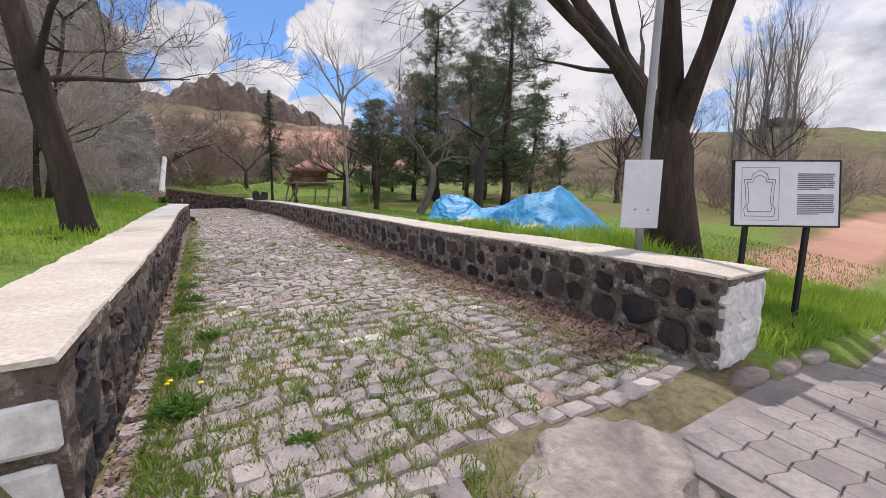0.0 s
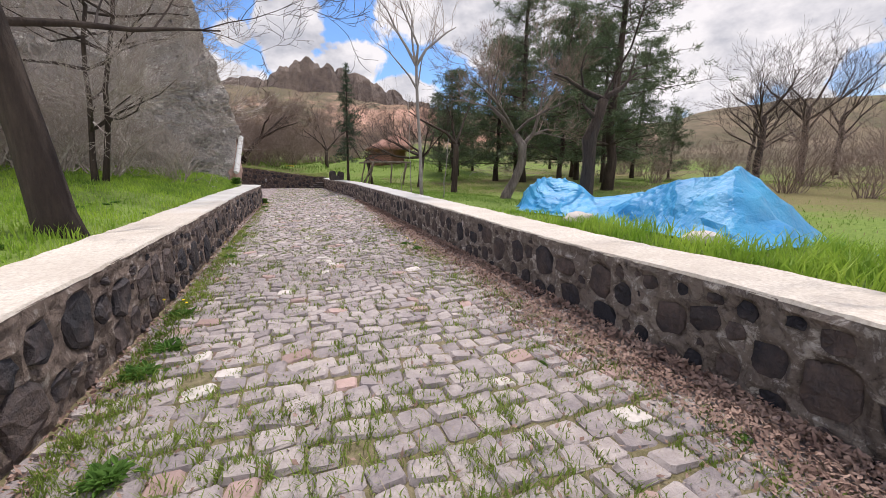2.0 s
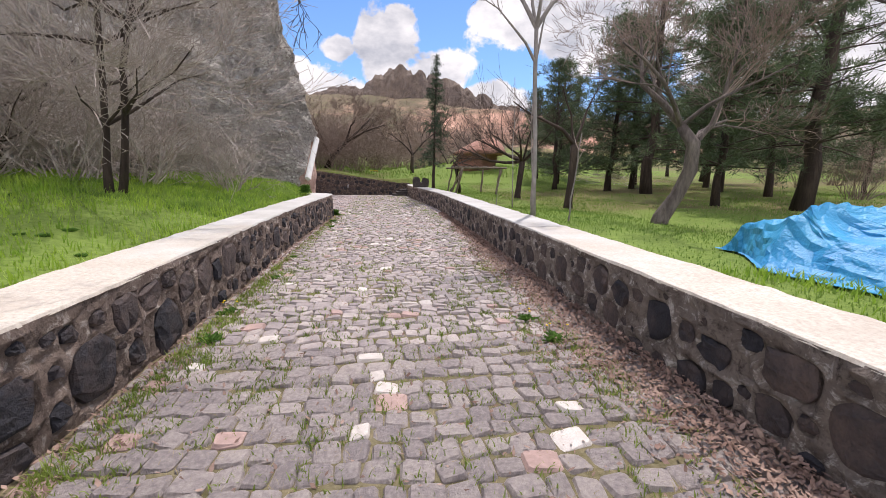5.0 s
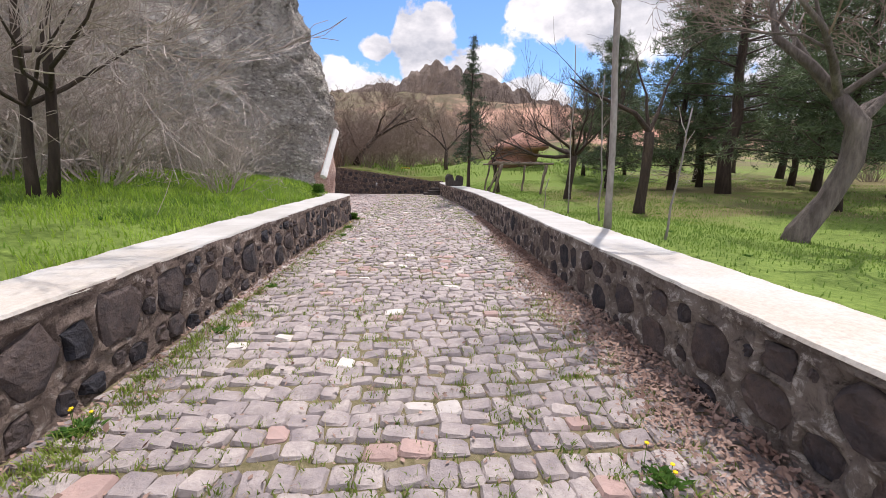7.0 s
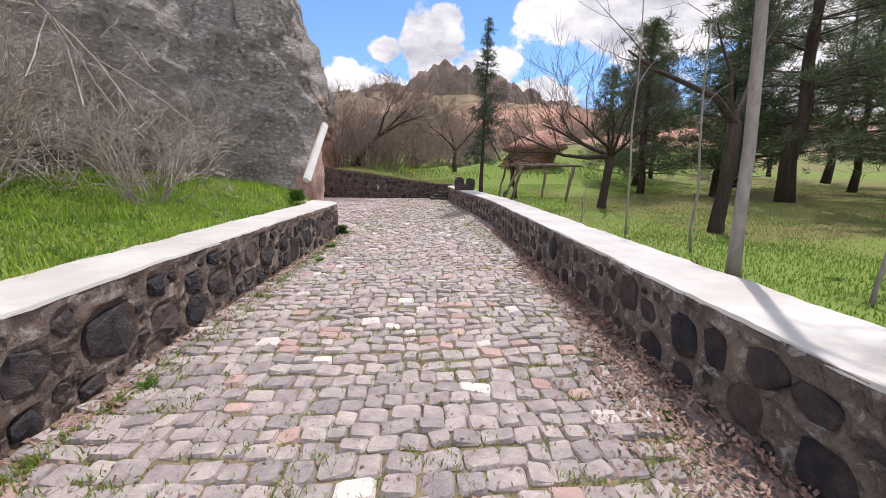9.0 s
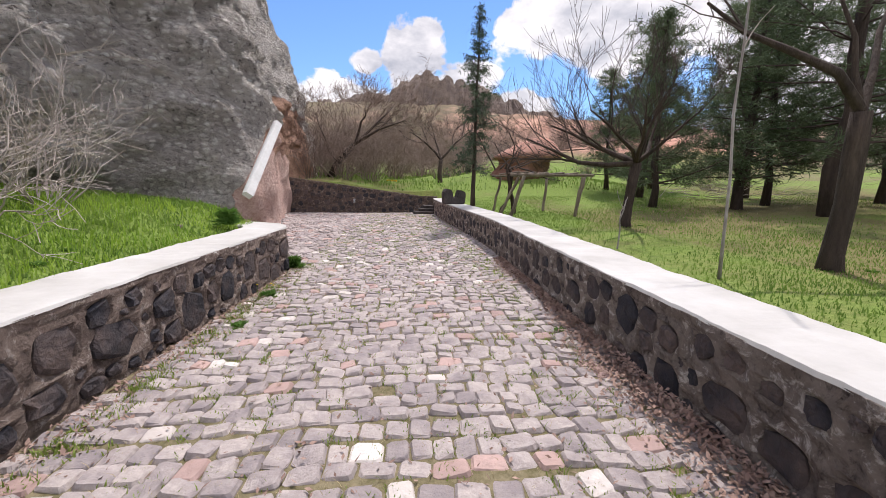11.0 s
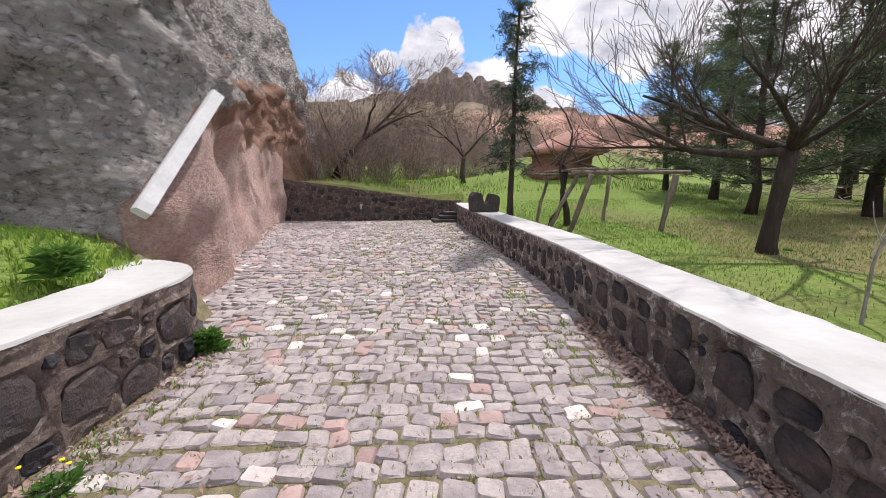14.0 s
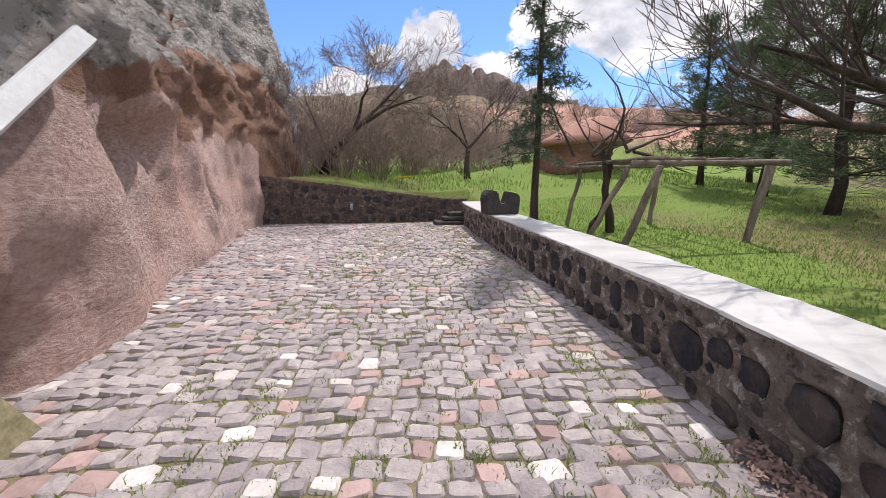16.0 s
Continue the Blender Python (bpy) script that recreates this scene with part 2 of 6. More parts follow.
def coping_material():
    """Worn beige cement near the road's mouth, freshly whitewashed further on."""
    m = bpy.data.materials.new("coping")
    m.use_nodes = True
    m.node_tree.nodes.clear()
    add = nodes_of(m.node_tree)
    pos = add("ShaderNodeNewGeometry").outputs["Position"]
    sep = add("ShaderNodeSeparateXYZ", {"Vector": pos})
    n1 = add("ShaderNodeTexNoise", {"Vector": pos, "Scale": 1.3, "Detail": 8.0, "Roughness": 0.65})
    n2 = add("ShaderNodeTexNoise", {"Vector": pos, "Scale": 34.0, "Detail": 5.0, "Roughness": 0.7})
    f1 = add("ShaderNodeMapRange", {"Value": n1.outputs["Fac"], "From Min": 0.35, "From Max": 0.65}).outputs[0]
    f2 = add("ShaderNodeMapRange", {"Value": n2.outputs["Fac"], "From Min": 0.4, "From Max": 0.7}).outputs[0]
    worn = add("ShaderNodeMix", {0: f1, 6: srgb(190, 181, 170), 7: srgb(216, 209, 198)}, data_type="RGBA").outputs[2]
    worn = add("ShaderNodeMix", {0: f2, 6: worn, 7: srgb(172, 161, 149)}, data_type="RGBA").outputs[2]
    paint = add("ShaderNodeMix", {0: f1, 6: srgb(172, 170, 166), 7: srgb(193, 192, 189)}, data_type="RGBA").outputs[2]
    y = add("ShaderNodeMath", {0: n1.outputs["Fac"], 1: 9.0, 2: sep.outputs["Y"]}, operation="MULTIPLY_ADD").outputs[0]
    w = add("ShaderNodeMapRange", {"Value": y, "From Min": 13.0, "From Max": 16.5}).outputs[0]
    c = add("ShaderNodeMix", {0: w, 6: worn, 7: paint}, data_type="RGBA").outputs[2]
    bp = add("ShaderNodeBump", {"Height": n2.outputs["Fac"], "Strength": 0.25, "Distance": 0.01})
    bs = add("ShaderNodeBsdfPrincipled", {"Base Color": c, "Roughness": 0.88, "Specular IOR Level": 0.25, "Normal": bp.outputs[0]})
    add("ShaderNodeOutputMaterial", {"Surface": bs.outputs[0]})
    return m


M_COPING = coping_material()
M_WHITE = mat("white_cement", (srgb(206, 207, 206), srgb(220, 221, 220), srgb(196, 195, 192)), 1.6, 20.0, 0.85, 0.15, 30.0, coords="World")
M_WHITEWASH = mat("whitewash", (srgb(214, 212, 212), srgb(232, 231, 230), srgb(150, 144, 142)), 6.0, 14.0, 0.85, 0.6, 14.0, coords="World")


def conglomerate():
    """Grey rock full of pale pebbles, darker where its relief noise is low."""
    m = bpy.data.materials.new("conglomerate")
    m.use_nodes = True
    m.node_tree.nodes.clear()
    add = nodes_of(m.node_tree)
    pos = add("ShaderNodeNewGeometry").outputs["Position"]
    pos = add("ShaderNodeMapping", {"Vector": pos, "Scale": (1.0, 1.0, 1.5)}).outputs[0]
    big = add("ShaderNodeTexNoise", {"Vector": pos, "Scale": 0.7, "Detail": 7.0, "Roughness": 0.65})
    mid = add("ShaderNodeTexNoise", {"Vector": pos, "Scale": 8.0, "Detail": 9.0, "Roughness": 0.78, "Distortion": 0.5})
    warp = add("ShaderNodeVectorMath", {0: mid.outputs["Color"], 1: (0.22, 0.22, 0.22)}, operation="MULTIPLY")
    bend = add("ShaderNodeVectorMath", {0: pos, 1: warp.outputs[0]}, operation="ADD")
    vor = add("ShaderNodeTexVoronoi", {"Vector": bend.outputs[0], "Scale": 8.0})
    fb = add("ShaderNodeMapRange", {"Value": big.outputs["Fac"], "From Min": 0.34, "From Max": 0.66}).outputs[0]
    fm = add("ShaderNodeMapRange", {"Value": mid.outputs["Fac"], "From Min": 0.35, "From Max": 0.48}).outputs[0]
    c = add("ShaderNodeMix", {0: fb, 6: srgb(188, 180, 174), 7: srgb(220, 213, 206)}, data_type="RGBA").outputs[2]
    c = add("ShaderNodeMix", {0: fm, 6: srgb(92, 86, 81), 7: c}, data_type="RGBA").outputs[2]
    sep = add("ShaderNodeSeparateColor", {"Color": vor.outputs["Color"]})
    pick = add("ShaderNodeMapRange", {"Value": sep.outputs[0], "From Min": 0.4, "From Max": 0.5}).outputs[0]
    core = add("ShaderNodeMapRange", {"Value": vor.outputs["Distance"], "From Min": 0.5, "From Max": 0.28}).outputs[0]
    peb = add("ShaderNodeMath", {0: pick, 1: core}, operation="MULTIPLY").outputs[0]
    c = add("ShaderNodeMix", {0: peb, 6: c, 7: srgb(236, 232, 226)}, data_type="RGBA").outputs[2]
    fine = add("ShaderNodeTexNoise", {"Vector": pos, "Scale": 13.0, "Detail": 7.0, "Roughness": 0.7})
    ff = add("ShaderNodeMapRange", {"Value": fine.outputs["Fac"], "From Min": 0.35, "From Max": 0.65}).outputs[0]
    pinkc = add("ShaderNodeMix", {0: fb, 6: srgb(220, 188, 176), 7: srgb(234, 216, 208)}, data_type="RGBA").outputs[2]
    pinkc = add("ShaderNodeMix", {0: ff, 6: srgb(190, 152, 140), 7: pinkc}, data_type="RGBA").outputs[2]
    tuffc = add("ShaderNodeMix", {0: fb, 6: srgb(136, 104, 90), 7: srgb(184, 148, 128)}, data_type="RGBA").outputs[2]
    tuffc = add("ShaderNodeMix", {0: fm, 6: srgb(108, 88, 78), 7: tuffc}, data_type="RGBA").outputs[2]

    def weight(key, gain):
        a = add("ShaderNodeAttribute", attribute_name=key)
        d = add("ShaderNodeMath", {0: mid.outputs["Fac"], 1: -0.5}, operation="ADD")
        e = add("ShaderNodeMath", {0: d.outputs[0], 1: gain, 2: a.outputs["Fac"]}, operation="MULTIPLY_ADD")
        return add("ShaderNodeMapRange", {"Value": e.outputs[0], "From Min": 0.42, "From Max": 0.58}).outputs[0]
    w_tuff, w_pink = weight("tuff", 1.0), weight("pink", 0.5)
    c = add("ShaderNodeMix", {0: w_tuff, 6: c, 7: tuffc}, data_type="RGBA").outputs[2]
    c = add("ShaderNodeMix", {0: w_pink, 6: c, 7: pinkc}, data_type="RGBA").outputs[2]
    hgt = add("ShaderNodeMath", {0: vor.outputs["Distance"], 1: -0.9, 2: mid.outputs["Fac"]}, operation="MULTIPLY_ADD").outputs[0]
    smooth_h = add("ShaderNodeMath", {0: fine.outputs["Fac"], 1: 0.45}, operation="MULTIPLY").outputs[0]
    soft = add("ShaderNodeMath", {0: w_pink, 1: w_tuff}, operation="MAXIMUM").outputs[0]
    hgt = add("ShaderNodeMix", {0: soft, 2: hgt, 3: smooth_h}, data_type="FLOAT").outputs[0]
    bp = add("ShaderNodeBump", {"Height": hgt, "Strength": 1.0, "Distance": 0.3})
    bs = add("ShaderNodeBsdfPrincipled", {"Base Color": c, "Roughness": 0.95, "Specular IOR Level": 0.15, "Normal": bp.outputs[0]})
    add("ShaderNodeOutputMaterial", {"Surface": bs.outputs[0]})
    return m


M_CLIFF = conglomerate()
M_CROWN = mat("dark_tuff", (srgb(104, 92, 86), srgb(138, 122, 110), srgb(86, 76, 72)), 0.08, 0.6, 0.95, 0.8, 0.7, coords="World", dist=1.5)
M_BARK = mat("dark_bark", (srgb(54, 45, 41), srgb(88, 76, 68), srgb(42, 36, 33)), 4.0, 22.0, 0.95, 1.0, 18.0, stretch=(1, 1, 0.18), dist=0.05)
M_BARK_GREY = mat("grey_bark", (srgb(128, 122, 118), srgb(156, 150, 146), srgb(104, 98, 94)), 3.0, 22.0, 0.9, 0.5, 20.0, stretch=(1, 1, 0.4))
M_TWIG = mat("twig", (srgb(140, 128, 121), srgb(206, 196, 189), srgb(112, 100, 93)), 3.0, 20.0, 0.9, 0.2, 20.0)
M_BARK_ROUGH = mat("rough_bark", (srgb(84, 76, 72), srgb(132, 122, 116), srgb(58, 50, 46)), 4.0, 22.0, 0.95, 1.0, 16.0, stretch=(1, 1, 0.2), dist=0.05)
M_TWIG_BROWN = mat("brown_twig", (srgb(116, 100, 92), srgb(160, 142, 132), srgb(92, 78, 71)), 3.0, 20.0, 0.9, 0.2, 20.0)
M_TWIG_DARK = mat("dark_twig", (srgb(62, 52, 48), srgb(92, 80, 74), srgb(50, 42, 40)), 3.0, 20.0, 0.9, 0.2, 20.0)
M_NEEDLE = mat("pine_needle", (srgb(70, 88, 62), srgb(108, 122, 88), srgb(60, 74, 54)), 1.2, 9.0, 0.7, 0.0, 20.0, trans=0.25)
M_SPRUCE = mat("spruce_needle", (srgb(58, 74, 58), srgb(90, 108, 82), srgb(50, 62, 50)), 1.2, 9.0, 0.7, 0.0, 20.0, trans=0.2)
M_GRASS = mat("grass_blade", (srgb(102, 142, 44), srgb(178, 200, 86), srgb(130, 164, 58)), 1.7, 9.0, 0.6, 0.0, 20.0, coords="World", trans=0.4)
M_LAWN = mat("lawn_blade", (srgb(82, 116, 46), srgb(140, 164, 80), srgb(106, 134, 60)), 1.2, 8.0, 0.65, 0.0, 20.0, coords="World", trans=0.35)
M_STRAW = mat("straw", (srgb(160, 146, 110), srgb(190, 178, 140), srgb(140, 124, 90)), 1.0, 6.0, 0.8, 0.0, 20.0, coords="World", trans=0.2)
M_LITTER = mat("leaf_litter", (srgb(122, 96, 86), srgb(186, 160, 146), srgb(92, 70, 64)), 5.0, 16.0, 0.9, 0.0, 20.0, coords="World")
M_TARP = mat("blue_tarpaulin", (srgb(30, 138, 204), srgb(74, 184, 230), srgb(44, 154, 214)), 1.5, 12.0, 0.4, 0.8, 3.4, spec=0.5, dist=0.07, trans=0.15)
M_METAL = mat("galvanised_metal", (srgb(150, 152, 154), srgb(178, 180, 182), srgb(138, 140, 144)), 2.0, 30.0, 0.55, 0.05, 40.0)
M_PANEL = mat("white_panel", (srgb(214, 216, 222), srgb(226, 228, 232), srgb(206, 208, 214)), 1.0, 12.0, 0.5, 0.02, 40.0)
M_BLACK = mat("black_paint", (srgb(30, 30, 32), srgb(44, 44, 46), srgb(36, 36, 38)), 3.0, 30.0, 0.5, 0.05, 40.0)
M_INK = mat("grey_ink", (srgb(96, 98, 104), srgb(110, 112, 118), srgb(90, 92, 98)), 3.0, 30.0, 0.7, 0.0, 40.0)
M_YELLOW = mat("yellow_paint", (srgb(226, 184, 40), srgb(236, 198, 60), srgb(206, 164, 36)), 3.0, 30.0, 0.5, 0.0, 40.0)
M_TIMBER = mat("weathered_timber", (srgb(96, 86, 78), srgb(150, 138, 124), srgb(74, 64, 58)), 4.0, 26.0, 0.9, 0.8, 20.0, stretch=(1, 1, 0.2), dist=0.02)
M_DARKSTONE = mat("dark_stone", (srgb(58, 54, 54), srgb(88, 82, 80), srgb(48, 44, 44)), 4.0, 24.0, 0.8, 0.7, 20.0)
M_PAVER = mat("paver", (srgb(132, 124, 122), srgb(168, 160, 156), srgb(118, 111, 109)), 2.0, 30.0, 0.85, 0.3, 40.0, random_mix=0.3, coords="World")
M_BOULDER = mat("boulder", (srgb(142, 132, 126), srgb(196, 186, 176), srgb(112, 102, 96)), 3.0, 14.0, 0.9, 1.0, 9.0, dist=0.05)
M_LEAF = mat("weed_leaf", (srgb(72, 112, 44), srgb(110, 146, 66), srgb(60, 96, 40)), 3.0, 16.0, 0.7, 0.0, 20.0, trans=0.3)
M_FLOWER = mat("yellow_flower", (srgb(236, 206, 30), srgb(246, 220, 50), srgb(226, 190, 20)), 3.0, 20.0, 0.7, 0.0, 20.0)


# ---- mesh tools ----
class Geo:
    """Gathers vertices and faces of one mesh."""

    def __init__(self):
        self.v, self.f, self.n = [], [], 0

    def put(self, verts, faces):
        self.v.append(np.asarray(verts, dtype=float).reshape(-1, 3))
        self.f.extend([tuple(i + self.n for i in q) for q in faces])
        self.n += len(self.v[-1])

    def tube(self, pts, radii, sides=6, cap=True, jitter=0.0, rng=None):
        pts = [Vector(p) for p in pts]
        verts, up = [], Vector((0.31, 0.17, 0.93))
        for i, p in enumerate(pts):
            d = (pts[min(i + 1, len(pts) - 1)] - pts[max(i - 1, 0)]).normalized()
            a = d.cross(up)
            if a.length < 0.1:
                a = d.cross(Vector((1, 0, 0)))
            a.normalize()
            b = d.cross(a)
            for k in range(sides):
                w = 2 * math.pi * k / sides
                r = radii[i] * (1 + (rng.uniform(-jitter, jitter) if rng else 0))
                verts.append(p + (a * math.cos(w) + b * math.sin(w)) * r)
        faces = []
        for i in range(len(pts) - 1):
            for k in range(sides):
                k2 = (k + 1) % sides
                faces.append((i * sides + k, i * sides + k2, (i + 1) * sides + k2, (i + 1) * sides + k))
        if cap:
            faces.append(tuple(range(sides))[::-1])
            faces.append(tuple((len(pts) - 1) * sides + k for k in range(sides)))
        self.put(verts, faces)

    def box(self, centre, size, rot=None):
        m = (rot or Matrix.Identity(3))
        vs = [Vector(centre) + m @ Vector((sx * size[0] / 2, sy * size[1] / 2, sz * size[2] / 2)) for sz in (-1, 1) for sy in (-1, 1) for sx in (-1, 1)]
        self.put(vs, [(0, 2, 3, 1), (4, 5, 7, 6), (0, 1, 5, 4), (2, 6, 7, 3), (0, 4, 6, 2), (1, 3, 7, 5)])

    def mesh(self, name, material, smooth=False):
        me = bpy.data.meshes.new(name)
        me.from_pydata(np.concatenate(self.v).tolist() if self.v else [], [], self.f)
        me.materials.append(material)
        if smooth:
            me.polygons.foreach_set("use_smooth", [True] * len(me.polygons))
        me.update()
        return me

    def ob(self, name, material, parent=None, label="", smooth=False):
        o = new(name, self.mesh(name, material, smooth))
        if parent is not None:
            o.parent = parent
        return tagged(o, label)


def part(name, bm, material, parent, label=""):
    me = bpy.data.meshes.new(name)
    bm.to_mesh(me)
    bm.free()
    me.materials.append(material)
    o = new(name, me)
    o.parent = parent
    return tagged(o, label)


def bevel_box(size, bevel=0.01, centre=(0, 0, 0)):
    bm = bmesh.new()
    bmesh.ops.create_cube(bm, size=1.0, matrix=Matrix.Translation(centre) @ Matrix.Diagonal((*size, 1)))
    bmesh.ops.bevel(bm, geom=bm.edges[:], offset=bevel, segments=1, affect="EDGES")
    return bm


def empty(name, m, label, category, group="", kind=""):
    e = new(name)
    e.matrix_world = m
    e.empty_display_size = 0.1
    return tagged(e, label, category, group, kind)


def step(a, b, x):
    t = np.clip((np.asarray(x, dtype=float) - a) / (b - a), 0, 1)
    return t * t * (3 - 2 * t)


def fract(x, y, z=0.0, octaves=4):
    return noise.fractal(Vector((x, y, z)), 1.0, 2.0, octaves)


# ---- plan ----
ROAD_Z = 0.13
L_IN, R_IN = -0.42, 3.46
L_START, L_END, R_START, R_END, BACK_Y = 2.05, 19.5, 1.36, 31.3, 31.2


def right_in(y):
    """The road face of the long wall: straight, then drawing in towards its far end."""
    return R_IN - 0.75 * step(20, 31, y) - 0.12 * (1 - step(1.3, 4, y))


def left_in(y):
    """The road face of the retaining wall."""
    return np.interp(y, [0, 2, 4.5, 7.8, 11, 13, 16, 18.9, 40], [-0.53, -0.53, -0.48, -0.46, -0.5, -0.53, -0.5, -0.38, -0.38])


def back_line(x):
    """The road face of the closing wall."""
    return 31.0 + 0.11 * (np.asarray(x, dtype=float) + 3.9)


HILLS = [(2, 150, 62, 42, 21.0), (62, 118, 34, 26, 7.5), (118, 84, 40, 30, 8.0), (190, 52, 70, 55, 19.0), (300, 180, 150, 90, 30), (-90, 170, 60, 60, 22), (20, 62, 14, 12, 2.2), (40, 66, 14, 9, 3.6), (8, 38, 6, 6, 1.3)]


def height(x, y):
    x, y = np.asarray(x, dtype=float), np.asarray(y, dtype=float)
    far = 0.53 + 0.02 * np.clip(x - 4, 0, 60) + 0.05 * np.clip(y - 31, 0, 40)
    for hx, hy, sx, sy, h in HILLS:
        far = far + h * np.exp(-((x - hx) / sx) ** 2 - ((y - hy) / sy) ** 2)
    lumps = 0.06 * np.sin(x * 0.9 + 1.3 * np.sin(y * 0.4)) * np.sin(y * 0.7 + x * 0.2)
    right = 0.18 + (far + lumps * 0.6 - 0.22) * step(0.8, 6.0, y)
    near = 0.76 + 0.16 * np.exp(-((x - 5.7) / 0.95) ** 2 - ((y - 6.4) / 2.6) ** 2) - 0.06 * np.clip(x - 4.4, 0, 3.5) + 0.5 * lumps * step(4.3, 5.0, x)
    w = step(2.0, 3.4, y) * (1 - step(13, 20, y)) * (1 - step(7, 11, x))
    right = right * (1 - w) + near * w
    left = 0.75 + 0.2 * np.clip(-0.95 - x, 0, 1) + 0.13 * np.clip(-1.6 - x, 0, 2.5) * step(9, 15, y) + 0.06 * np.clip(-2 - x, 0, 5) + 0.22 * step(16.5, 19, y) * (1 - step(-1.8, -1.2, x)) + 0.5 * lumps
    left = 0.05 + (left - 0.05) * step(1.6, 2.2, y)
    left = np.where((y > 20.1) | ((x > -0.95) & (y > 19.6)), 0.106, left)
    back = far + 0.25 + 0.7 * (1 - step(-3, 2, x)) * (1 - step(36, 60, y))
    z = np.where(x > 1.5, right, left)
    mid = (x > -0.75) & (x < right_in(y) + 0.3) & (y < back_line(x) + 0.25)
    z = np.where(mid, 0.110, z)
    z = np.where((y >= back_line(x) + 0.25) & (x < 3.2), back, z)
    pave = (y < 1.15 - 0.12 * (x - 3.3)) & (y > -12) & (x > -6) & (x < 12)
    z = np.where(pave, 0.05, z)
    return z


def ground_at(x, y):
    return float(height(x, y))


def lines(lo, hi, fine, out, grow=1.16):
    a = list(np.arange(lo, hi + 1e-6, fine))
    s = fine
    while a[-1] < out:
        s *= grow
        a.append(a[-1] + s)
    s = fine
    while a[0] > -out:
        s *= grow
        a.insert(0, a[0] - s)
    return np.array(a)


def build_ground():
    xs, ys = lines(-8, 16, 0.2, 1500), lines(-2, 40, 0.25, 1500)
    X, Y = np.meshgrid(xs, ys)
    Z = height(X, Y)
    nx, ny = len(xs), len(ys)
    rough = np.array([[noise.fractal(Vector((x * 0.05, y * 0.05, 3.0)), 1.0, 2.0, 5) if abs(x) + abs(y) > 45 else 0.0 for x in xs] for y in ys])
    Z = Z + rough * 1.6 * step(45, 110, np.hypot(X, Y))
    me = bpy.data.meshes.new("ground")
    v = np.stack([X.ravel(), Y.ravel(), Z.ravel()], 1)
    i = (np.arange(ny - 1)[:, None] * nx + np.arange(nx - 1)[None, :]).ravel()
    me.from_pydata(v.tolist(), [], np.stack([i, i + 1, i + nx + 1, i + nx], 1).tolist())
    dist = np.hypot(X, Y - 15)
    big = np.sin(X * 0.21 + 0.8 * np.sin(Y * 0.17)) * np.sin(Y * 0.23 + 0.4)
    grass = np.where(X < 1.5, 0.95, 0.78 - 0.5 * step(9.5, 15, X) + 0.18 * big)
    grass = np.where((X > 6.5) & (Y > 16) & (Y < 30), 0.5 - 0.35 * np.exp(-((Y - 24 - 0.25 * (X - 9)) / 2.0) ** 2) + 0.15 * big, grass)
    grass = np.where((Y > 31) & (Y < 60) & (X > -6), 0.62 + 0.25 * big, grass)
    grass = grass * (1 - 0.75 * step(45, 75, dist)) + 0.25 * step(100, 160, X)
    path = np.exp(-((Y - (2.2 + 0.10 * (X - 7))) / 0.8) ** 2) * step(5.2, 6.5, X) * (1 - step(20, 30, X))
    grass = grass - path
    pink = 0.75 * np.exp(-((X - 60) / 45) ** 2 - ((Y - 105) / 34) ** 2) + 0.26 * np.exp(-((X - 5) / 60) ** 2 - ((Y - 112) / 24) ** 2) + 0.8 * np.exp(-((X - 32) / 16) ** 2 - ((Y - 62) / 8) ** 2) + 1.1 * path
    road = ((X > np.where(Y > 19.9, -4.5, -0.9)) & (X < right_in(Y) + 0.4) & (Y < back_line(X) + 0.2)) | (Y < 1.0)
    for key, w in (("grass", grass), ("pink", pink), ("soil", np.where(road, 1.0, 0.0)), ("far", step(30, 55, dist))):
        a = me.attributes.new(key, "FLOAT", "POINT")
        a.data.foreach_set("value", w.astype(np.float32).ravel())
    me.materials.append(M_GROUND)
    me.polygons.foreach_set("use_smooth", [True] * len(me.polygons))
    tagged(new("ground", me), "grassy valley ground with dry turf and pale earth", "ground", kind="structure")


build_ground()


# ---- walls ----
def stone_meshes(count, material, rng, power=6.0, k=9):
    out = []
    for _ in range(count):
        ring = []
        for i in range(k):
            a = 2 * math.pi * (i + 0.5 + rng.uniform(-0.34, 0.34)) / k
            r = 0.5 * (abs(math.cos(a)) ** power + abs(math.sin(a)) ** power) ** (-1 / power) * rng.uniform(0.7, 1.1)
            ring.append((r * math.cos(a), r * math.sin(a)))
        g = Geo()
        vs = [(x, 0.9, z) for x, z in ring] + [(x * 0.97, -0.55 * rng.uniform(0.7, 1.0), z * 0.97) for x, z in ring]
        vs += [(x * rng.uniform(0.62, 0.9), -rng.uniform(0.6, 1.25), z * rng.uniform(0.62, 0.9)) for x, z in ring] + [(rng.uniform(-0.15, 0.15), -rng.uniform(0.7, 1.2), rng.uniform(-0.15, 0.15))]
        fs = []
        for i in range(k):
            j = (i + 1) % k
            fs += [(i, j, k + j, k + i), (k + i, k + j, 2 * k + j, 2 * k + i), (2 * k + i, 2 * k + j, 3 * k)]
        g.put(vs, fs)
        out.append(g.mesh("stone", material, smooth=False))
    return out


STONES = stone_meshes(14, M_BASALT, random.Random(5))
ROUND_STONES = stone_meshes(12, M_BASALT, random.Random(6), 3.2, 11)


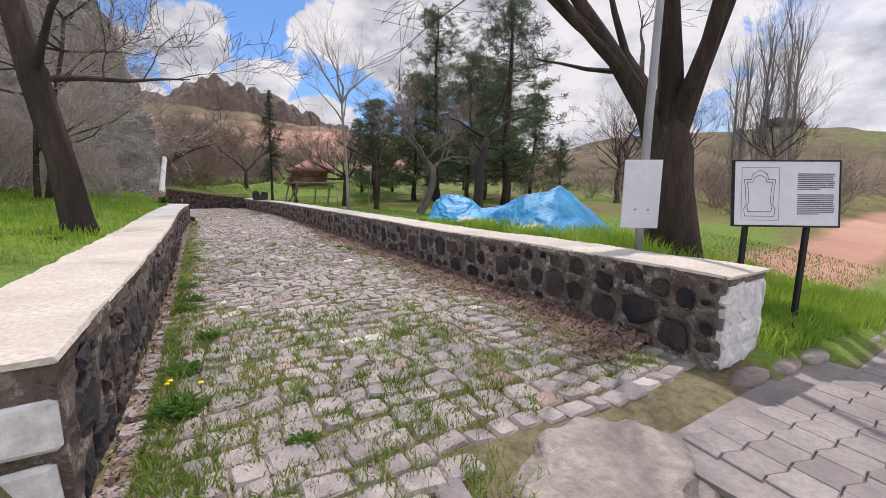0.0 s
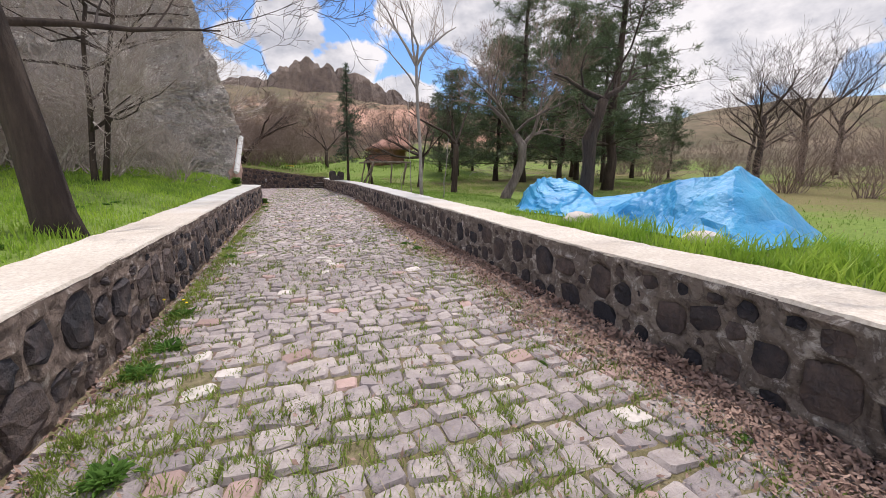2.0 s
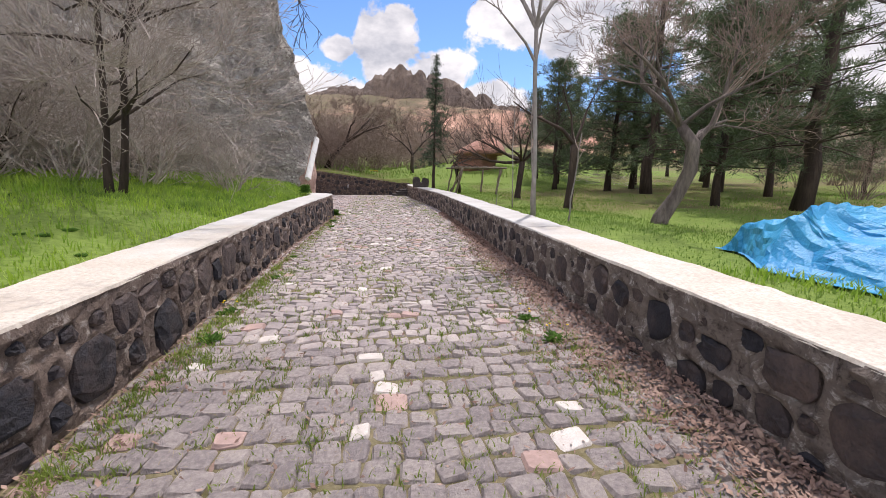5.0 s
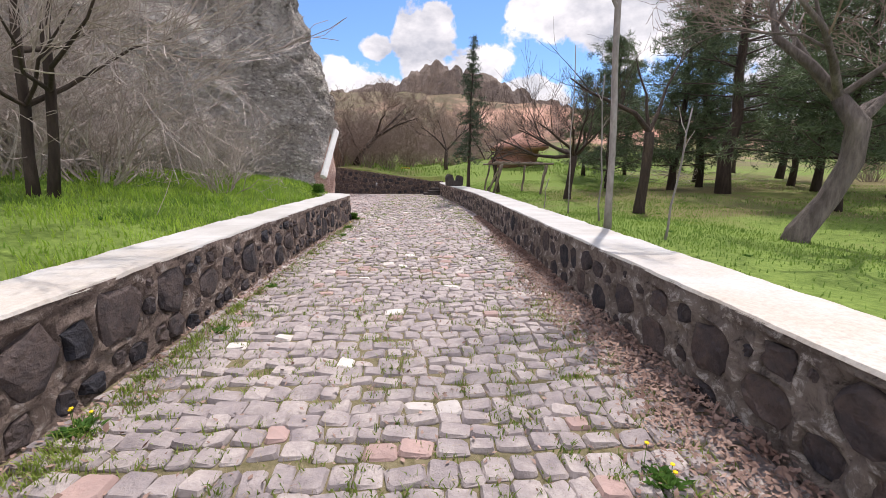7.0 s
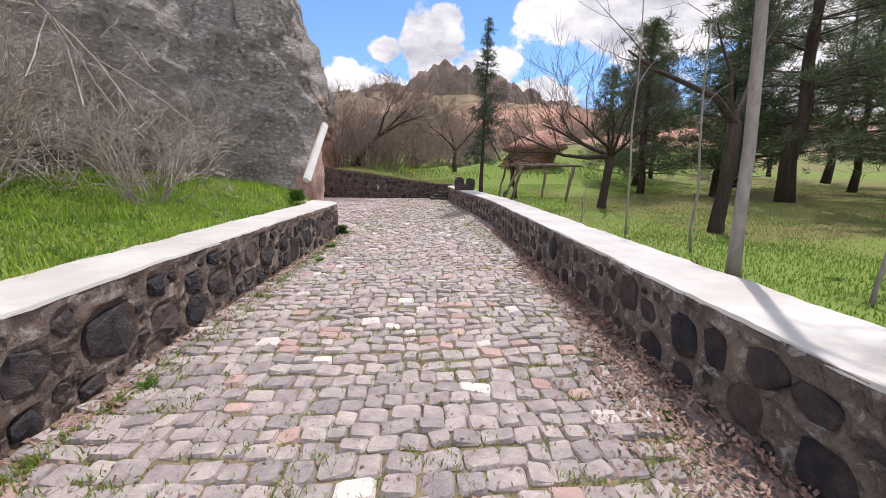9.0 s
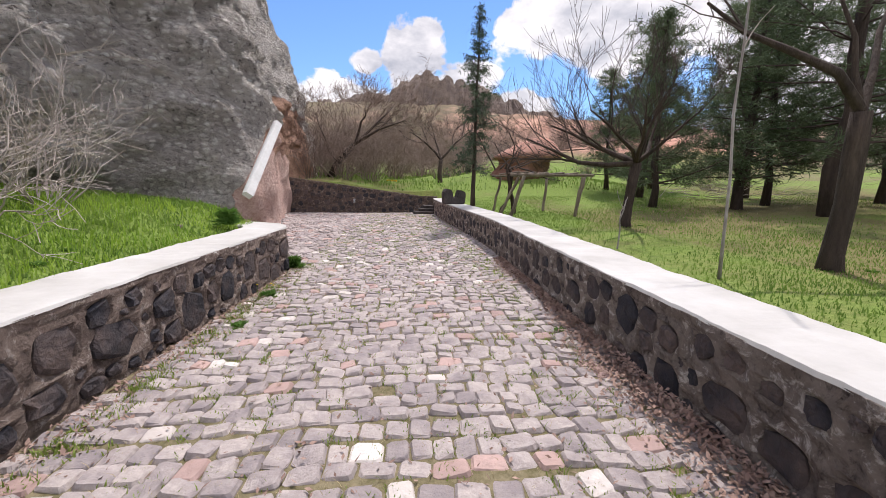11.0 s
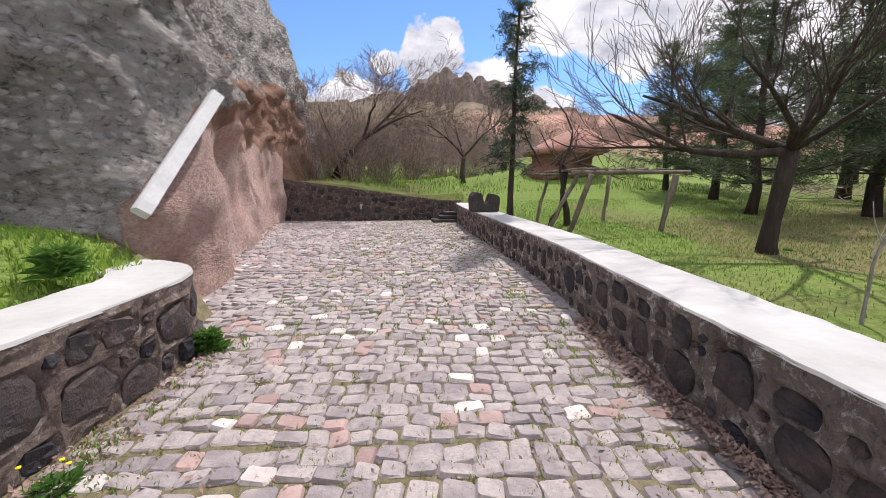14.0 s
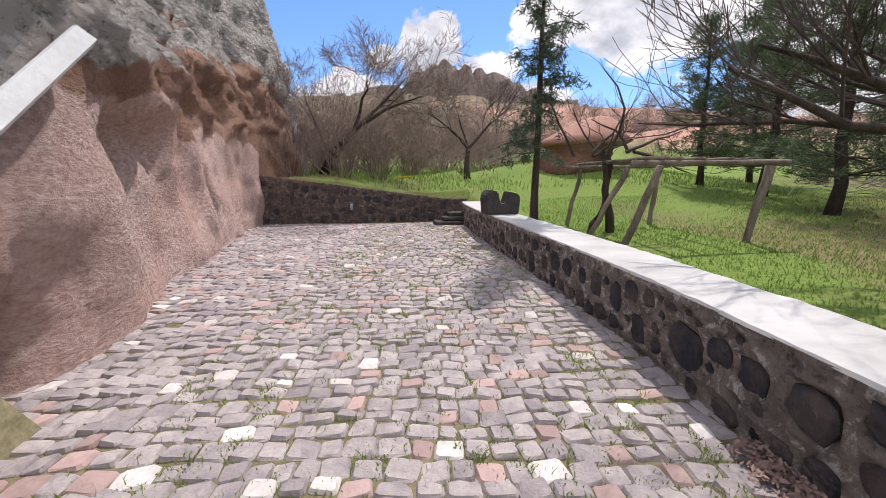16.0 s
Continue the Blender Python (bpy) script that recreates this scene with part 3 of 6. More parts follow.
def rubble_spots(points, z0, top, rng, size, gap=0.02):
    """Where the stones of a face sit: distance along it, height, width, tallness and tilt. The largest go first, small ones fill the gaps."""
    length = sum(math.dist(a, b) for a, b in zip(points, points[1:]))
    kept = np.zeros((0, 4))
    tilts = []
    for k, tries in ((1.25, 3), (1.05, 12), (0.85, 40), (0.65, 50), (0.45, 50), (0.28, 60)):
        for _ in range(int(length * tries)):
            w, h = size * k * rng.uniform(0.8, 1.25), size * k * rng.uniform(0.7, 1.1)
            s = rng.uniform(0.05 + w / 2, length - w / 2 - 0.02)
            room = top(s) - z0 - h
            if room <= 0:
                continue
            z = z0 + h / 2 + rng.random() * room
            if len(kept) and np.any((np.abs(kept[:, 0] - s) < (kept[:, 2] + w) / 2 + gap) & (np.abs(kept[:, 1] - z) < (kept[:, 3] + h) / 2 + gap)):
                continue
            kept = np.vstack([kept, (s, z, w, h)])
            tilts.append(rng.uniform(-9, 9))
    order = np.argsort(kept[:, 0])
    return [(*kept[i], tilts[i]) for i in order]


def lay_stones(wall, line, spots, rng, limit=300, proud=0.03, sunk=0.016, shapes=None):
    """Rubble set in mortar. line(s) gives the point and outward normal at s metres along the face."""
    joined = Geo()
    for i, (s, zc, w, h, tilt) in enumerate(spots):
        p, nrm = line(s)
        turn = Matrix.Rotation(math.atan2(nrm[1], nrm[0]) + math.pi / 2, 4, "Z")
        m = Matrix.Translation((p[0] - nrm[0] * sunk, p[1] - nrm[1] * sunk, zc)) @ turn @ Matrix.Rotation(radians(tilt), 4, "Y") @ Matrix.Diagonal((w * 1.06, proud * rng.uniform(0.7, 1.3), h * 1.06, 1))
        me = rng.choice(shapes or STONES)
        if i < limit:
            o = new("stone", me)
            o.parent = wall
            o.matrix_world = m
        else:
            joined.put([m @ v.co for v in me.vertices], [tuple(q.vertices) for q in me.polygons])
    if joined.n:
        tagged(joined.ob("far_stones", M_BASALT, wall), "dark basalt rubble at the far end", kind="stuff")


def wall_strip(name, label, inner, outer, top, material, z0=-0.1, relief=0.02, spots=(), lip=0.016, seed=0):
    """A long wall between two plan lines; its mortar is sunk behind each stone, raised in a smeared lip round it and rough between."""
    g, n, rows = Geo(), len(inner), 22
    acc = np.concatenate([[0.0], np.cumsum([math.dist(a, b) for a, b in zip(inner, inner[1:])])])
    sp = np.array([q[:4] for q in spots]) if len(spots) else np.zeros((0, 4))
    rings = []
    for i in range(n):
        (ax, ay), (bx, by) = inner[i], outer[i]
        t = top(i)
        zs = np.linspace(z0, t - 0.014, rows)
        near = sp[np.abs(sp[:, 0] - acc[i]) < 0.45] if len(sp) else sp
        d = Vector((ax - bx, ay - by, 0)).normalized()
        ring = []
        for z in zs:
            k = relief * (fract(ax * 3 + seed, ay * 3, z * 4) + 0.5 * fract(ax * 9, ay * 9 + seed, z * 9))
            if len(near):
                u, v = np.abs(near[:, 0] - acc[i]) / (near[:, 2] / 2), np.abs(near[:, 1] - z) / (near[:, 3] / 2)
                gap = float(np.min(((u ** 3 + v ** 3) ** (1 / 3) - 1) * np.minimum(near[:, 2], near[:, 3]) / 2))
                k += lip * math.exp(-((gap - 0.022) / 0.02) ** 2) - 0.035 * float(1 - step(-0.035, 0.004, gap))
            if z > t - 0.09:
                k = max(k, 0.0) + 0.008
            ring.append((ax + d.x * k, ay + d.y * k, z))
        ring.append((bx, by, zs[-1]))
        ring.append((bx, by, z0))
        rings.append(ring)
    m = len(rings[0])
    vs = [p for r in rings for p in r]
    fs = [(i * m + k, (i + 1) * m + k, (i + 1) * m + (k + 1) % m, i * m + (k + 1) % m) for i in range(n - 1) for k in range(m)]
    fs += [tuple(range(m)), tuple((n - 1) * m + k for k in range(m))[::-1]]
    g.put(vs, fs)
    o = g.ob(name, material)
    bm = bmesh.new()
    bm.from_mesh(o.data)
    bmesh.ops.recalc_face_normals(bm, faces=bm.faces)
    bm.to_mesh(o.data)
    bm.free()
    return tagged(o, label, "wall", kind="structure")


def cap_strip(wall, inner, outer, top, material, label, over=0.014, thick=0.026, seed=0.0):
    g, n, rings = Geo(), len(inner), []
    for i in range(n):
        (ax, ay), (bx, by) = inner[i], outer[i]
        d = Vector((ax - bx, ay - by, 0)).normalized()
        t = top(i)
        e1 = over + 0.008 * fract(ax * 2 + seed, ay * 2)
        e2 = over + 0.02 * fract(bx * 4, by * 4 + seed)
        lift = 0.010 * fract(ay * 1.1, seed + 4) + 0.006 * fract(ay * 7, seed)
        A, B = (ax + d.x * e1, ay + d.y * e1), (bx - d.x * e2, by - d.y * e2)
        low = t - thick + 0.004 * fract(ay * 3, ax + seed, 2)
        ring = [(A[0] - d.x * 0.01, A[1] - d.y * 0.01, low), (A[0], A[1], t - 0.022 + lift)]
        for k in range(6):
            f = k / 5
            c = 0.014 + 0.97 * f
            ring.append((A[0] + (B[0] - A[0]) * c, A[1] + (B[1] - A[1]) * c, t + lift + 0.006 * fract(ax + f * 2, ay * 2, seed)))
        ring += [(B[0], B[1], t - 0.02 + lift), (B[0], B[1], low)]
        if i in (0, n - 1):      # the coping stands past the wall's ends
            q = inner[1] if i == 0 else inner[n - 2]
            e = Vector((ax - q[0], ay - q[1], 0)).normalized() * 0.03
            ring = [(x + e.x, y + e.y, z) for x, y, z in ring]
        rings.append(ring)
    m = len(rings[0])
    g.put([p for r in rings for p in r], [(i * m + k, i * m + (k + 1) % m, (i + 1) * m + (k + 1) % m, (i + 1) * m + k) for i in range(n - 1) for k in range(m)] + [tuple(range(m))[::-1], tuple((n - 1) * m + k for k in range(m))])
    o = g.ob("coping", material, wall, label)
    bm = bmesh.new()
    bm.from_mesh(o.data)
    bmesh.ops.recalc_face_normals(bm, faces=bm.faces)
    bm.to_mesh(o.data)
    bm.free()
    return o


# the long wall beside the lawn
ys_r = np.arange(R_START, R_END + 0.01, 0.05)
R_TOP = lambda y: 0.88 - 0.05 * step(1.5, 6, y) - 0.03 * step(10, 25, y)
inner_r = [(float(right_in(y)), float(y)) for y in ys_r]
outer_r = [(float(right_in(y)) + 0.66, float(y)) for y in ys_r]
spots_r = rubble_spots(inner_r, 0.1, lambda s: float(R_TOP(R_START + s)) - 0.07, random.Random(51), 0.25, 0.016)
wall_right = wall_strip("wall_right", "low dark rubble wall with a pale cement top", inner_r, outer_r, lambda i: float(R_TOP(ys_r[i])), M_MORTAR_PALE, spots=spots_r, lip=0.022, seed=3)
cap_strip(wall_right, inner_r, outer_r, lambda i: float(R_TOP(ys_r[i])), M_COPING, "pale worn cement coping", seed=1.0)

# the retaining wall beside the raised grass, curling round to the rock at its far end
ys_l = np.arange(L_START, L_END - 0.6, 0.05)
inner_l = [(float(left_in(y)), float(y)) for y in ys_l]
outer_l = [(x - 0.64, y) for x, y in inner_l]
_x0, _y0 = inner_l[-1]
for k in range(1, 25):
    a = radians(k * 4.125)
    inner_l.append((_x0 - 0.95 * (1 - math.cos(a)), _y0 + 0.1 + 0.95 * math.sin(a)))
    outer_l.append((_x0 - 0.64 - 0.42 * (1 - math.cos(a)), _y0 + 0.08 + 0.42 * math.sin(a)))
L_TOP = 0.85
spots_l = rubble_spots(inner_l, 0.1, lambda s: L_TOP - 0.08, random.Random(52), 0.30, 0.01)
wall_left = wall_strip("wall_left", "low dark rubble retaining wall with a white cement top", inner_l, outer_l, lambda i: L_TOP, M_MORTAR, spots=spots_l, seed=9)
cap_strip(wall_left, inner_l, outer_l, lambda i: L_TOP, M_COPING, "pale cement coping", seed=5.0)

# the closing wall at the far end
B0, B1 = (-3.9, 31.0), (2.9, 31.75)
nb = 136
inner_b = [(B0[0] + (B1[0] - B0[0]) * i / nb, B0[1] + (B1[1] - B0[1]) * i / nb) for i in range(nb + 1)]
outer_b = [(x - 0.05, y + 0.5) for x, y in inner_b]
B_TOP = lambda i: 1.72 - 0.84 * min(1.0, i / nb * 1.12)
spots_b = rubble_spots(inner_b, 0.1, lambda s: B_TOP(min(nb, int(s / 6.84 * nb))) - 0.05, random.Random(53), 0.24, 0.01)
wall_back = wall_strip("wall_back", "dark rubble wall sloping down to the long wall", inner_b, outer_b, B_TOP, M_MORTAR_DARK, spots=spots_b, seed=15)
cap_strip(wall_back, inner_b, outer_b, B_TOP, M_MORTAR_DARK, "rough mortar top", seed=8.0, thick=0.05, over=0.01)


def line_of(points, flip=1):
    pts = [Vector(p) for p in points]
    acc = [0.0]
    for a, b in zip(pts, pts[1:]):
        acc.append(acc[-1] + (b - a).length)

    def at(s):
        if s is None:
            return acc[-1]
        i = max(0, min(len(pts) - 2, int(np.searchsorted(acc, s)) - 1))
        d = (pts[i + 1] - pts[i]).normalized()
        p = pts[i] + d * (s - acc[i])
        return p, (d.y * flip, -d.x * flip)
    return at


# ---- cliff ----
CLIFF = [(-44, -6), (-26, 6), (-15, 11.5), (-9.5, 13.8), (-5.6, 16.4), (-3.6, 18.1), (-2.35, 19.25), (-1.62, 19.9), (-1.36, 20.5), (-1.26, 21.2), (-1.5, 22.1), (-1.95, 23.3), (-2.55, 25.0), (-3.05, 26.6), (-3.35, 28.0), (-3.6, 29.6), (-3.75, 31.2), (-3.6, 33.5), (-3.5, 35.5), (-4.6, 38.5), (-8, 43), (-16, 50), (-30, 66)]
# rounded swellings and hollows of the rock: y, z, spread along y and z, how far out
SWELL = [(22.6, 3.0, 0.8, 0.42, 0.5), (23.4, 2.55, 0.4, 0.24, 0.42), (22.9, 2.1, 0.7, 0.24, -0.2), (21.6, 3.5, 0.5, 0.5, 0.15), (22.6, 1.95, 0.38, 0.45, -0.28), (24.2, 3.0, 0.4, 0.7, 0.28), (26.9, 1.0, 0.12, 0.7, -0.4),
         (25.4, 2.4, 0.3, 1.1, -0.3), (26.3, 3.9, 0.7, 0.5, 0.35), (24.9, 4.8, 0.28, 0.9, -0.3), (26.1, 1.6, 0.16, 1.5, 0.14), (28.8, 4.2, 0.9, 0.5, 0.35),
         (31.5, 5.0, 0.8, 0.8, 0.3), (20.6, 0.5, 0.5, 0.3, -0.1), (18.0, 1.25, 1.6, 0.35, -0.45), (14.2, 1.0, 2.5, 0.5, -0.9)]


def cliff_lean(y, z):
    grey = 0.14 * max(z - 1.2, 0) + 0.020 * max(z - 1.2, 0) ** 2
    pink = 0.04 * z + 0.15 * max(z - 3.2, 0) + 0.02 * max(z - 4.0, 0) ** 2
    f = float(step(19.4, 21.6, y))
    return grey * (1 - f) + pink * f


def build_cliff():
    at = line_of(CLIFF)
    total = at(None)
    ss, s = [], 0.0
    while s < total:
        ss.append(s)
        p, _ = at(s)
        near = 18.2 < p.y < 36 or (p.x > -7 and p.y < 18.3)
        s += (0.09 if 19.5 < p.y < 31 else 0.16) if near else 0.8
    zs = list(np.arange(-0.2, 5.0, 0.09)) + list(np.arange(5.0, 9.0, 0.2)) + list(np.arange(9.0, 17.6, 0.6))
    vs, tag = [], []
    for s in ss:
        p, nrm = at(s)
        nx = sum(at(max(0, min(total - 0.01, s + d)))[1][0] for d in (-1.2, -0.6, 0, 0.6, 1.2)) / 5
        nyv = sum(at(max(0, min(total - 0.01, s + d)))[1][1] for d in (-1.2, -0.6, 0, 0.6, 1.2)) / 5
        k = math.hypot(nx, nyv)
        nx, nyv = nx / k, nyv / k
        for z in zs:
            out = -cliff_lean(p.y, z)
            for sy, sz, wy, wz, amp in SWELL:
                out += amp * math.exp(-((p.y - sy) / wy) ** 2 - ((z - sz) / wz) ** 2)
            plaster = p.y > 20.75 and z < 3.0
            if 23.6 < p.y < 30 and z > 1.2:      # rain-worn flutes
                out -= 0.05 * float(step(1.2, 2.4, z)) * max(0.0, math.sin(p.y * 5.3 + 0.9 * math.sin(z * 0.8))) ** 3
            q = Vector((p.x, p.y, z))
            calm = 1 - 0.8 * math.exp(-((p.y - 20.7) / 0.9) ** 2 - ((z - 2.0) / 1.1) ** 2)
            rough = calm * 0.28 * noise.fractal(q * 0.45, 1.0, 2.0, 3) + calm * (0.05 if plaster else 0.27) * noise.fractal(q * 1.9, 0.8, 2.1, 5)
            if z > 12:
                out -= 0.22 * (z - 12) ** 2
            vs.append((p.x + nx * (out + rough), p.y + nyv * (out + rough), z))
    m = len(zs)
    fs = [(i * m + j, (i + 1) * m + j, (i + 1) * m + j + 1, i * m + j + 1) for i in range(len(ss) - 1) for j in range(m - 1)]
    g = Geo()
    g.put(vs, fs)
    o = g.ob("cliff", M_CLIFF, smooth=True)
    pink, tuff = [], []
    for s in ss:
        y = at(s)[0].y
        for z in zs:
            n = fract(y * 0.9, z * 0.9, 4)
            under = float(step(-0.12, 0.12, 1.34 + (y - 20.0) * 0.985 - z)) * float(step(19.95, 20.15, y))      # right of the white strip
            lim = 2.45 + 0.02 * (y - 21) + 0.5 * n
            top = lim + 0.75 + 0.7 * n + 1.5 * float(step(24, 27, y))
            pink.append(under * float(1 - step(lim - 0.35, lim + 0.35, z)) * float(1 - step(30.5, 31.5, y)))
            tuff.append(under * float(1 - step(top - 0.5, top + 0.5, z)) * float(1 - step(33, 35.5, y)))
    for key, w in (("pink", pink), ("tuff", tuff)):
        a = o.data.attributes.new(key, "FLOAT", "POINT")
        a.data.foreach_set("value", np.array(w, dtype=np.float32))
    tagged(o, "weathered grey conglomerate cliff with a pink smoothed foot", "cliff", kind="structure")


build_cliff()

# the white cement strip climbing the edge of the rock
def build_strip():
    g, rng, n = Geo(), random.Random(3), 18
    a, b = Vector((-1.30, 19.98, 1.34)), Vector((-1.17, 21.50, 2.82))
    rings = []
    for i in range(n + 1):
        f = i / n
        c = a.lerp(b, f) + Vector((0.0, -0.005, 0.01))
        w = 0.066 + 0.014 * fract(f * 9, 1) - 0.01 * f
        side = Vector((0.75, -0.6, 0.25)).normalized()
        out = Vector((0.62, -0.68, 0.35)).normalized()
        d = (b - a).normalized()
        side = (side - d * side.dot(d)).normalized()
        nrm = d.cross(side).normalized()
        if nrm.dot(out) < 0:
            nrm = -nrm
        bulge = 0.05
        c = c - side * 0.033
        rings += [c - side * w - nrm * 0.10, c - side * w + nrm * 0.05, c - side * w * 0.4 + nrm * (bulge + 0.02), c + side * w * 0.5 + nrm * (bulge + 0.01), c + side * w + nrm * 0.04, c + side * w - nrm * 0.10]
    m = 6
    g.put(rings, [(i * m + k, (i + 1) * m + k, (i + 1) * m + (k + 1) % m, i * m + (k + 1) % m) for i in range(n) for k in range(m)] + [tuple(range(m)), tuple(n * m + k for k in range(m))[::-1]])
    tagged(g.ob("cement_strip", M_WHITE, smooth=False), "smooth white cement strip on the rock edge", "cement strip", kind="structure")


build_strip()


# ---- far rocks ----
def build_crown():
    """Jagged rock crown on the hill: a ridge of spires."""
    rng = random.Random(11)
    peaks = [(-18, 3.6), (-15.5, 3.2), (-8, 5.2), (-5, 7.4), (-1.5, 9.4), (1.5, 10.6), (4.5, 9.6), (8, 10.2), (12, 9.6), (16, 9.4), (20, 8.6), (24, 6.5), (27, 4.5), (30, 6.4), (33, 4.0), (37, 3.6), (41, 4.6), (45, 4.4), (50, 3.4), (56, 2.6)]
    xs = np.arange(-32, 64, 0.9)
    ds = np.linspace(-9, 9, 16)
    vs = []
    for x in xs:
        top = max(h * max(0.0, 1 - (abs(x - px) / 3.6) ** 2.6) for px, h in peaks)
        top = max(top, float(np.interp(x, [-32, -10, -4, 18, 28, 60], [0.2, 2.5, 7.2, 8.8, 3.4, 1.4])))
        for d in ds:
            k = max(0.0, 1 - (abs(d) / 9) ** 2.4)
            x2, y2 = x + rng.uniform(-0.3, 0.3), 146 + d + rng.uniform(-0.4, 0.4)
            z = ground_at(x, 146) - 4.5 + (top + 4.5 + 1.8 * fract(x * 0.35, d * 0.3, 5)) * k
            vs.append((x2 + 5, y2, z - 1.0))
    m = len(ds)
    g = Geo()
    g.put(vs, [(i * m + j, (i + 1) * m + j, (i + 1) * m + j + 1, i * m + j + 1) for i in range(len(xs) - 1) for j in range(m - 1)])
    tagged(g.ob("rock_crown", M_CROWN), "jagged dark brown rock crown on the hilltop", "rock", kind="structure")


build_crown()


def rock_lump(name, centre, size, material, label, seed, rough=0.25, category="rock", detail=3, flat=0.0, kind=""):
    bm = bmesh.new()
    bmesh.ops.create_icosphere(bm, subdivisions=detail, radius=1.0)
    for v in bm.verts:
        k = 1 + rough * noise.fractal(v.co * 1.6 + Vector((seed, 0, 0)), 1.0, 2.0, 4)
        v.co = Vector((v.co.x * size[0], v.co.y * size[1], max(v.co.z, -0.35) * size[2] if not flat else min(v.co.z, flat) * size[2])) * k
    me = bpy.data.meshes.new(name)
    bm.to_mesh(me)
    bm.free()
    me.materials.append(material)
    me.polygons.foreach_set("use_smooth", [True] * len(me.polygons))
    o = new(name, me)
    o.location = centre
    return tagged(o, label, category, kind=kind)


# ---- trees ----
def grow(gl, gt, start, way, length, radius, depth, rng, spread=0.75, kids=(3, 5), up=0.15, wander=0.18, shrink=0.62, sides=6, tip=0.25):
    """A branch as a tapered tube with side branches; thick ones go to gl, thin ones to gt."""
    n = 4 if depth > 0 else 3
    pts, d, p = [Vector(start)], Vector(way).normalized(), Vector(start)
    for _ in range(n):
        d = (d + Vector((rng.gauss(0, wander), rng.gauss(0, wander), rng.gauss(0, wander) + up * 0.3))).normalized()
        p = p + d * (length / n)
        pts.append(p.copy())
    radii = [max(0.0035, radius * (1 - (1 - tip) * i / n)) for i in range(n + 1)]
    (gl if radius > 0.022 else gt).tube(pts, radii, sides if radius > 0.022 else 3, cap=False)
    if depth <= 0:
        return
    for k in range(rng.randint(*kids)):
        f = rng.uniform(0.3, 1.0)
        i = min(n - 1, int(f * n))
        q = pts[i].lerp(pts[i + 1], f * n - i)
        axis = (pts[i + 1] - pts[i]).normalized()
        side = Vector((rng.gauss(0, 1), rng.gauss(0, 1), rng.gauss(0, 0.7)))
        side = (side - axis * side.dot(axis)).normalized()
        w = (axis + side * rng.uniform(0.6, 1.2) * spread + Vector((0, 0, up))).normalized()
        grow(gl, gt, q, w, length * shrink * rng.uniform(0.7, 1.15), radius * (1 - (1 - tip) * f) * rng.uniform(0.45, 0.7), depth - 1, rng, spread, kids, up, wander, shrink, max(4, sides - 1), tip)


def bare_tree(m, seed, trunk_pts, trunk_r, limbs, label, bark=None, twig=None, name="bare_tree", depth=3, kids=(3, 5), group="", spread=0.75, up=0.15, shrink=0.62, wander=0.18):
    """limbs: start point index along the trunk, direction, length, radius."""
    rng = random.Random(seed)
    t = empty(name, m, label, "tree", group)
    gt, gtw = Geo(), Geo()
    gt.tube(trunk_pts, trunk_r, 12, jitter=0.05, rng=rng)
    bark = bark or M_BARK
    gt.ob("trunk", bark, t, smooth=True)
    for i, way, ln, r in limbs:
        gl = Geo()
        grow(gl, gtw, Vector(trunk_pts[i]), way, ln, r, depth, rng, spread, kids, up, wander, shrink)
        if gl.n:
            gl.ob("limb", bark, t, smooth=True)
    if gtw.n:
        tagged(gtw.ob("twig_mass", twig or M_TWIG, t), kind="stuff")
    return t


def straight(h, r0, r1, lean=(0, 0), n=6, bend=0.05, seed=0):
    rng = random.Random(seed)
    pts = [(lean[0] * i / n + (rng.uniform(-bend, bend) if i else 0), lean[1] * i / n + (rng.uniform(-bend, bend) if i else 0), -0.15 + (h + 0.15) * i / n) for i in range(n + 1)]
    return pts, [r0 * 1.25] + [r0 + (r1 - r0) * i / n for i in range(1, n + 1)]


def fan(rng, count, trunk_n, lo, length, radius, rise=0.5):
    out = []
    for k in range(count):
        a = 2.4 * k + rng.uniform(-0.4, 0.4)
        i = rng.randint(lo, trunk_n)
        out.append((i, (math.cos(a), math.sin(a), rise + rng.uniform(-0.2, 0.3)), length * rng.uniform(0.7, 1.2), radius * rng.uniform(0.7, 1.1)))
    return out


def needles(g, p, way, rng, count, size, spread=1.0, width=0.012):
    for _ in range(count):
        d = (Vector(way) * 0.5 + Vector((rng.gauss(0, 1), rng.gauss(0, 1), rng.gauss(0, 0.8) + 0.2)) * spread).normalized()
        a = d.cross(Vector((rng.gauss(0, 1), rng.gauss(0, 1), rng.gauss(0, 1)))).normalized() * width
        q = Vector(p) + Vector((rng.gauss(0, 1), rng.gauss(0, 1), rng.gauss(0, 0.6))) * size * 0.35
        tip = q + d * size * rng.uniform(0.7, 1.2)
        g.put([q - a, q + a, tip], [(0, 1, 2)])


